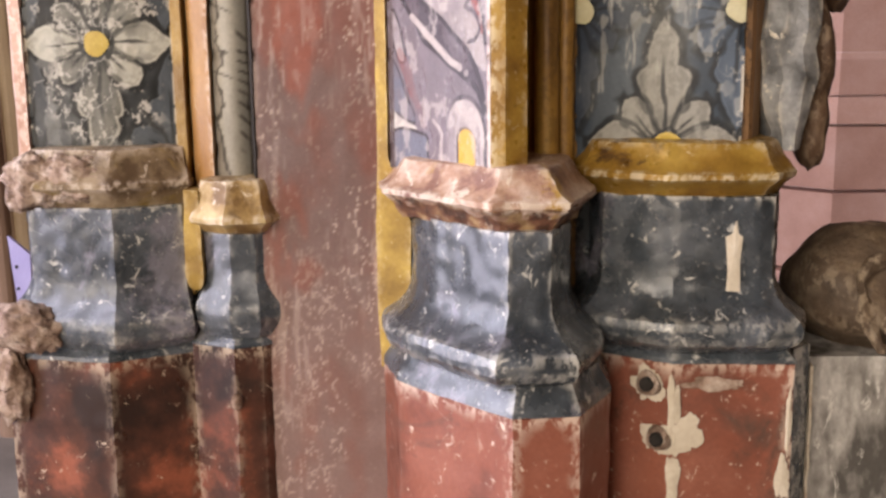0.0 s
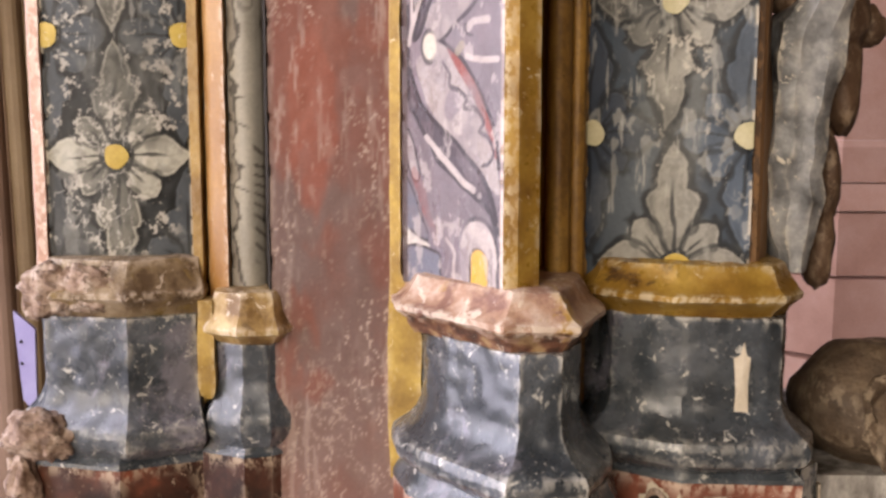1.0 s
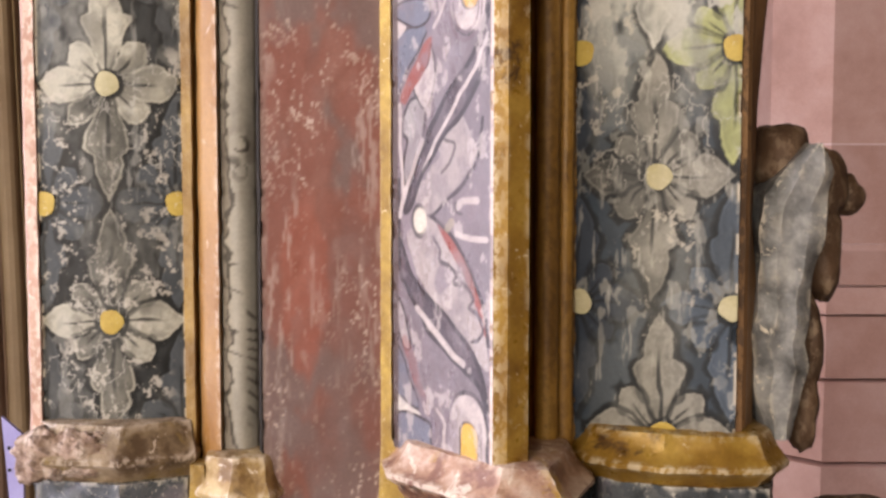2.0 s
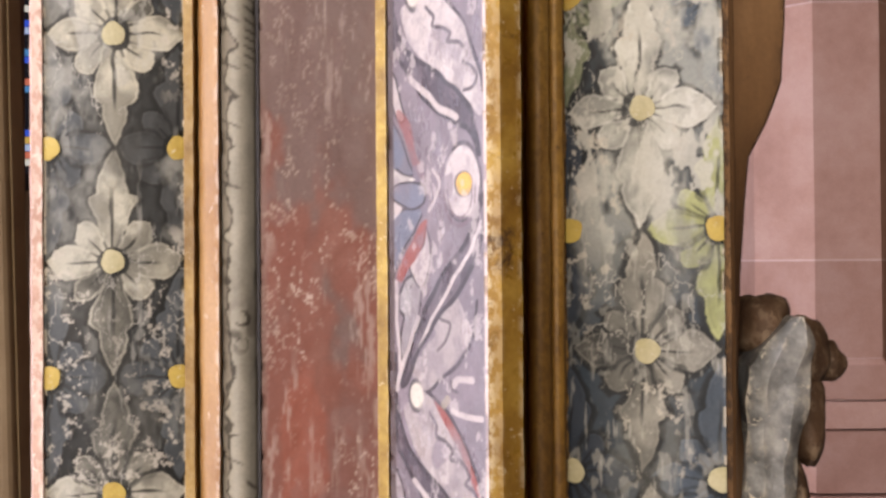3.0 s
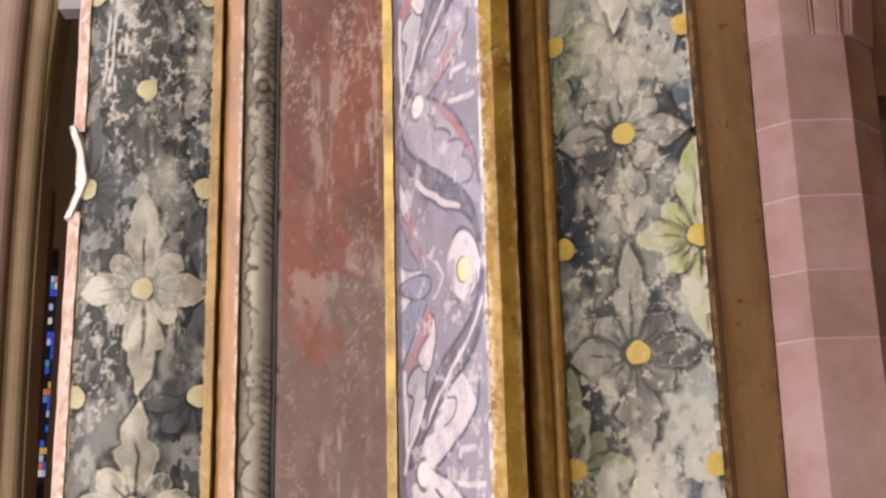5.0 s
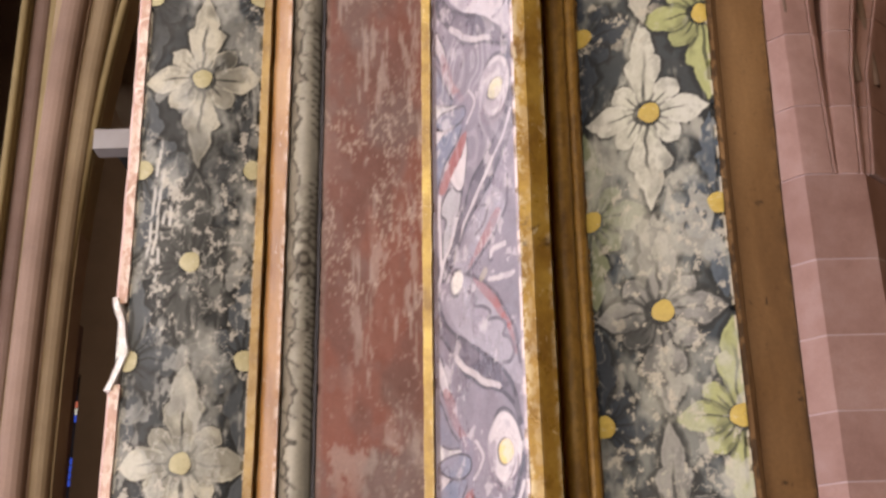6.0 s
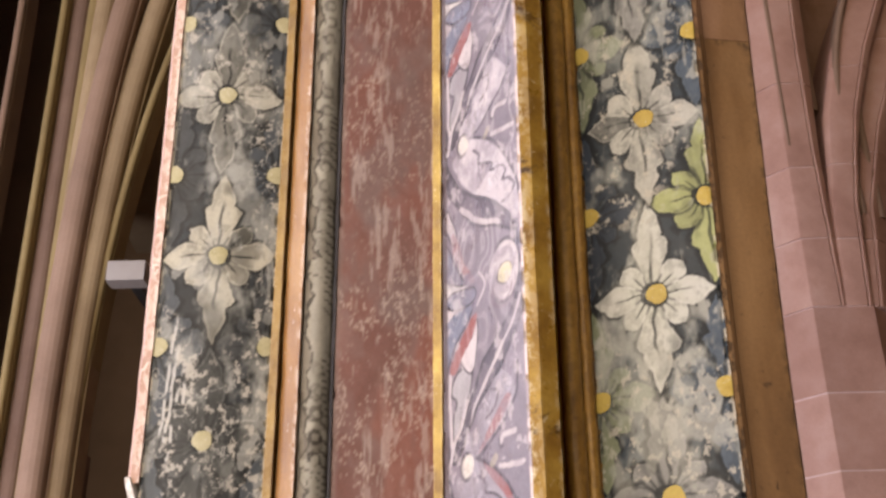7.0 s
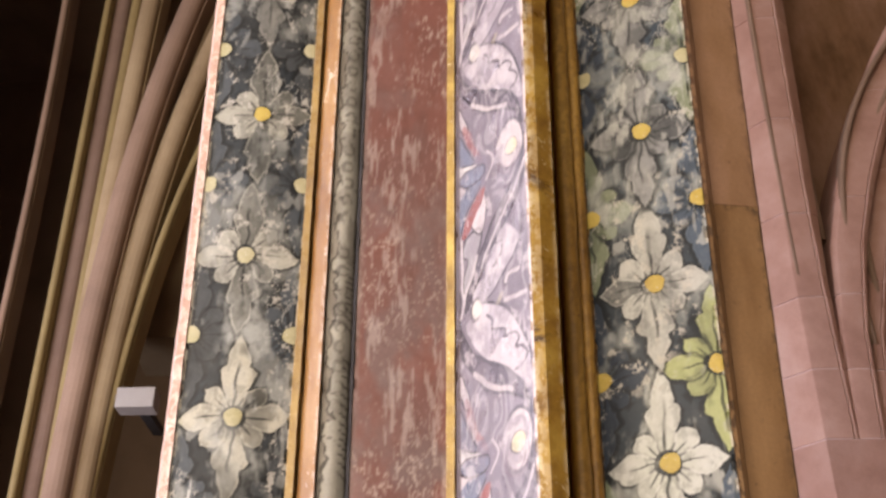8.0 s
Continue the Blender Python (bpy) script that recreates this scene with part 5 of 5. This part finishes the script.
def sweep(name, way, section, material, steps=40):
    """section: outline (across, out to the viewer) in metres; way: four points, as a smooth curve."""
    p = [Vector(w) for w in way]
    vs, fs = [], []
    n = len(section)
    for i in range(steps + 1):
        t = i / steps
        q = ((1 - t) ** 3) * p[0] + 3 * t * (1 - t) ** 2 * p[1] + 3 * t * t * (1 - t) * p[2] + t ** 3 * p[3]
        tan = (3 * (1 - t) ** 2 * (p[1] - p[0]) + 6 * t * (1 - t) * (p[2] - p[1]) + 3 * t * t * (p[3] - p[2])).normalized()
        side = tan.cross(Vector((0, 1, 0))).normalized()
        out = side.cross(tan)
        for a, b in section:
            vs.append(q + side * a + Vector((0, -1, 0)) * b)
    for i in range(steps):
        for j in range(n):
            a, b = i * n + j, i * n + (j + 1) % n
            fs.append((a, b, b + n, a + n))
    return mesh_of(name, vs, fs, material)


def roll_section(w, depth, fillet=0.16):
    """A roll between two quirks and fillets."""
    f = w * fillet
    pts = [(-w, -depth), (-w, -depth * 0.1), (-w + f * 0.7, -depth * 0.1), (-w + f * 0.75, -depth * 0.28), (-w + f, -depth * 0.28), (-w + f, depth * 0.05)]
    r = w - f
    roll = [(-r * math.cos(a), depth * 0.05 + r * 0.8 * math.sin(a)) for a in (math.pi * i / 8 for i in range(1, 8))]
    return pts + roll + [(-a, b) for a, b in reversed(pts)]


def rib(owner, low, mid, high, w, material, depth=0.10, y=3.7, dy=0.0, name="rib_roll", sunk=0.0):
    """A rib through three places (x, z) in a plane across the nave."""
    (x0, z0), (x1, z1), (x2, z2) = low, mid, high
    c1 = (x0, y, z0 + (z1 - z0) * 0.7)
    c2 = (2 * x1 - 0.5 * (x0 + x2), y + dy * 0.5, z1 + (z2 - z1) * 0.4)
    return part(name, sweep(name, [(x0, y + sunk, z0), c1, c2, (x2, y + dy, z2)], roll_section(w, depth), material), owner)


pier = thing("clustered_pier", "clustered stone pier of tan, pink and yellow ribs", "pier", (-1.6, 3.9, 0))
for low, mid, high, w, m, y in (
        ((-2.05, 0), (-2.02, 3.6), (-2.16, 7.2), 0.018, RIB_PINK, 3.78),
        # two ribs set back and coloured dark for the shaded gap
        ((-1.97, 0), (-1.95, 3.6), (-2.05, 7.2), 0.022, RIB_SHADE, 4.15),
        ((-1.88, 0), (-1.88, 3.6), (-1.97, 7.2), 0.022, RIB_SHADE, 4.15),
        ((-1.785, 0), (-1.80, 3.6), (-1.84, 7.2), 0.018, RIB_YELLOW, 3.70),
        ((-1.725, 0), (-1.75, 3.6), (-1.78, 7.2), 0.045, RIB_MAUVE, 3.76),
        ((-1.655, 0), (-1.68, 3.6), (-1.68, 7.2), 0.028, RIB_YELLOW, 3.72),
        ((-1.625, 0), (-1.64, 3.6), (-1.56, 7.2), 0.05, RIB_TAN, 3.72),
        ((-1.565, 0), (-1.575, 3.9), (-1.02, 7.0), 0.058, RIB_PINK, 3.66),
        ((-1.50, 0), (-1.485, 3.9), (-0.80, 6.8), 0.055, RIB_TAN, 3.72),
        ((-1.478, 0), (-1.43, 3.8), (-0.60, 6.4), 0.018, RIB_YELLOW, 3.73)):
    rib(pier, low, mid, high, w, m, 0.12, y)
part("core", box("core", -2.1, -1.57, 3.80, 4.1, 0, 3.2, RIB_MAUVE), pier)
for x in (-1.30, -1.25, -1.20):
    part("small_shaft", sweep("small_shaft", [(x, 3.95, 0), (x, 3.95, 1.5), (x, 3.95, 3.0), (x, 3.95, 4.6)], roll_section(0.026, 0.1), RIB_MAUVE), pier)
fitting = thing("white_fitting", "small white boxed fitting on the clustered pier", "fitting", (-1.35, 3.7, 3.78))
part("housing", box("housing", -1.425, -1.28, 3.60, 3.68, 3.745, 3.825, worn("white_plastic", [(0.3, (0.26, 0.23, 0.20)), (0.7, (0.34, 0.31, 0.28))], 5, None, rough=(0.4, 0.5), relief=0.05)), fitting)
part("bracket", box("bracket", -1.37, -1.33, 3.68, 3.95, 3.77, 3.80, BLACK), fitting)

arch = thing("vault_ribs", "pink stone vault ribs branching from the octagonal column", "vault", (1.33, 3.9, 3.66))


def strand(name, stages, cuts, owner):
    """A chamfered rib cut into stones: stages of height, left and right edge of its front, its two chamfers and its depth."""

    def section(h, inset):
        x0, x1, c0, c1, y = (float(np.interp(h, [q[0] for q in stages], [q[k] for q in stages])) for k in range(1, 6))
        x0, x1, y = x0 + inset, x1 - inset, y + inset
        return (h, [(x0 - c0, y + 0.42), (x0 - c0, y + max(c0, 0.006)), (x0, y), (x0 + 0.012, y - 0.003), (x1 - 0.020, y - 0.003), (x1 - 0.014, y + 0.006), (x1 - 0.008, y - 0.002), (x1, y + 0.002), (x1 + c1, y + max(c1, 0.01)), (x1 + c1, y + 0.42)])

    heights = [q[0] for q in stages]
    part("mortar_core", loft("mortar_core", [section(h, 0.004) for h in heights], MORTAR, 0.05, z_step=0.08), owner)
    marks = [heights[0]] + list(cuts) + [heights[-1]]
    for lo, hi in zip(marks, marks[1:]):
        inner = [h for h in heights if lo + 0.01 < h < hi - 0.01]
        part(name, loft(name, [section(h, 0.0) for h in [lo + 0.003] + inner + [hi - 0.003]], PINK_STONE, 0.04, 0.0015, 6, z_step=0.06), owner)


strand("rib_stone", [(3.60, 1.229, 1.3545, 0.158, 0.004, 3.68), (4.30, 1.226, 1.345, 0.15, 0.02, 3.68), (4.75, 1.236, 1.352, 0.13, 0.04, 3.68), (5.80, 1.262, 1.390, 0.12, 0.05, 3.69), (7.2, 1.30, 1.44, 0.12, 0.05, 3.72), (9.9, 1.40, 1.56, 0.12, 0.05, 3.8)], (3.886, 4.20, 4.60, 5.1, 5.7, 6.5), arch)
strand("rib_stone", [(3.60, 1.3565, 1.453, 0.003, 0.004, 3.681), (4.05, 1.380, 1.478, 0.012, 0.004, 3.69), (4.45, 1.430, 1.545, 0.02, 0.01, 3.70), (4.80, 1.525, 1.650, 0.02, 0.02, 3.72), (5.15, 1.655, 1.79, 0.02, 0.02, 3.74), (5.55, 1.840, 1.99, 0.02, 0.02, 3.76), (6.2, 2.22, 2.40, 0.02, 0.02, 3.8), (7.0, 2.80, 3.02, 0.02, 0.02, 3.9)], (3.886, 4.22, 4.7, 5.3, 6.0), arch)
strand("rib_stone", [(3.60, 1.458, 1.50, 0.004, 0.11, 3.692), (4.05, 1.500, 1.55, 0.004, 0.11, 3.72), (4.45, 1.580, 1.66, 0.006, 0.12, 3.76), (4.85, 1.705, 1.82, 0.01, 0.12, 3.80), (5.3, 1.90, 2.04, 0.01, 0.12, 3.84), (6.0, 2.30, 2.48, 0.01, 0.12, 3.9), (6.8, 2.9, 3.12, 0.01, 0.12, 4.0)], (3.89, 4.3, 4.9, 5.6), arch)
for low, mid, high, w, y in (((1.50, 4.0), (1.60, 4.55), (2.28, 6.0), 0.014, 3.715), ((1.58, 4.0), (1.70, 4.55), (2.42, 5.95), 0.016, 3.75), ((1.245, 4.3), (1.255, 4.9), (1.29, 6.6), 0.010, 3.685), ((1.375, 4.45), (1.40, 5.0), (1.47, 6.8), 0.012, 3.74), ((1.425, 4.55), (1.45, 5.1), (1.53, 6.8), 0.012, 3.82)):
    rib(arch, low, mid, high, w, RIB_PINK, 0.06, y, name="thin_roll")

web = thing("vault_web", "brown stone vault web between the ribs", "vault", (0, 4.4, 3.5), kind="structure")
part("right_web", loft("right_web", [(3.6, [(1.46, 4.6), (1.48, 4.25), (2.0, 4.35), (3.4, 4.6)]), (6.0, [(1.40, 4.6), (1.42, 4.2), (2.3, 4.3), (3.6, 4.6)]), (9.9, [(1.3, 4.6), (1.32, 4.0), (2.6, 4.1), (3.8, 4.6)])], ROSY, 0.1, 0.01, 3, z_step=0.15), web)
part("left_web", loft("left_web", [(4.3, [(-1.62, 4.5), (-1.60, 4.1), (-1.1, 4.15), (-0.3, 4.5)]), (6.5, [(-1.72, 4.5), (-1.70, 4.0), (-1.0, 4.05), (-0.1, 4.5)]), (9.9, [(-1.8, 4.5), (-1.78, 3.9), (-0.9, 3.95), (0.1, 4.5)])], RIB_TAN, 0.1, 0.01, 3, z_step=0.15), web)

# ---- the church round it ----
wall_n = thing("wall_north", "brown stone church wall in deep shade", "wall", (0, 9, 0), kind="structure")
part("masonry", box("masonry", -7, -3.50, 9.0, 9.4, 0, 10, WALL_STONE), wall_n)
part("masonry", box("masonry", -3.32, 7, 9.0, 9.4, 0, 10, WALL_STONE), wall_n)
part("masonry", box("masonry", -3.50, -3.32, 9.0, 9.4, 0, 2.2, WALL_STONE), wall_n)
part("masonry", box("masonry", -3.50, -3.32, 9.0, 9.4, 4.3, 10, WALL_STONE), wall_n)
glass_colours = ((0.05, 0.12, 0.75), (0.5, 0.6, 0.9), (0.75, 0.2, 0.12), (0.9, 0.85, 0.75), (0.1, 0.3, 0.6), (0.8, 0.5, 0.12), (0.01, 0.01, 0.015))
stained = []
for i, c in enumerate(glass_colours):
    m, nt, bsdf = nodes_of("stained_glass")
    bsdf.inputs["Base Color"].default_value = (*c, 1)
    bsdf.inputs["Roughness"].default_value = 0.3
    bsdf.inputs["Emission Color"].default_value = (*c, 1)
    bsdf.inputs["Emission Strength"].default_value = 0.6
    stained.append(m)
window = thing("window_1", "stained glass window with small blue and white panes", "window", (-3.4, 9.1, 2.2), kind="structure")
r = random.Random(4)
for i in range(3):
    for j in range(30):
        x0, z0 = -3.50 + i * 0.06, 2.35 + j * 0.06
        part("pane", box("pane", x0 + 0.004, x0 + 0.056, 9.10, 9.11, z0 + 0.004, z0 + 0.056, stained[r.choice((0, 0, 1, 2, 3, 4, 5)) if r.random() < 0.45 else 6]), window)
part("lead", box("lead", -3.50, -3.32, 9.112, 9.13, 2.2, 4.3, BLACK), window)
floor = tagged(new("floor", box("floor", -7, 7, -7, 9.4, -0.2, 0, FLOOR_STONE)), "worn grey stone church floor", "floor", kind="structure")
ceiling = tagged(new("ceiling", box("ceiling", -7, 7, -7, 9.4, 10.0, 10.3, WALL_STONE)), "dark stone church ceiling", "ceiling", kind="structure")
tagged(new("wall_east", box("wall_east", 6.6, 7, -6.6, 9.0, 0, 10, WALL_STONE)), "brown stone church wall", "wall", kind="structure")
wall_w = thing("wall_west", "brown stone church wall with a tall window opening", "wall", (-6.6, 1, 0), kind="structure")
# the opening from y -4.1 to -1.7 is unseen, made for the added lamp
for y0, y1, z0, z1 in ((-6.1, -4.1, 0, 10), (-4.1, -1.7, 0, 0.8), (-4.1, -1.7, 5.5, 10), (-1.7, -0.9, 0, 10), (2.9, 3.3, 0, 10), (-0.9, 2.9, 0, 0.1), (-0.9, 2.9, 5.3, 10)):
    part("masonry", box("masonry", -3.5, -3.1, y0, y1, z0, z1, WALL_STONE), wall_w)
part("masonry", box("masonry", -6.5, -6.1, 3.3, 9.0, 0, 10, WALL_STONE), wall_w)
part("masonry", box("masonry", -6.1, -3.5, 2.9, 3.3, 0, 10, WALL_STONE), wall_w)
wall_s = thing("wall_south", "brown stone church wall with a tall window opening", "wall", (0, -6.6, 0), kind="structure")
for x0, x1, z0, z1 in ((-6.1, -3.3, 0, 10), (-0.7, 6.6, 0, 10), (-3.3, -0.7, 0, 0.8), (-3.3, -0.7, 5.1, 10)):
    part("masonry", box("masonry", x0, x1, -6.5, -6.1, z0, z1, WALL_STONE), wall_s)
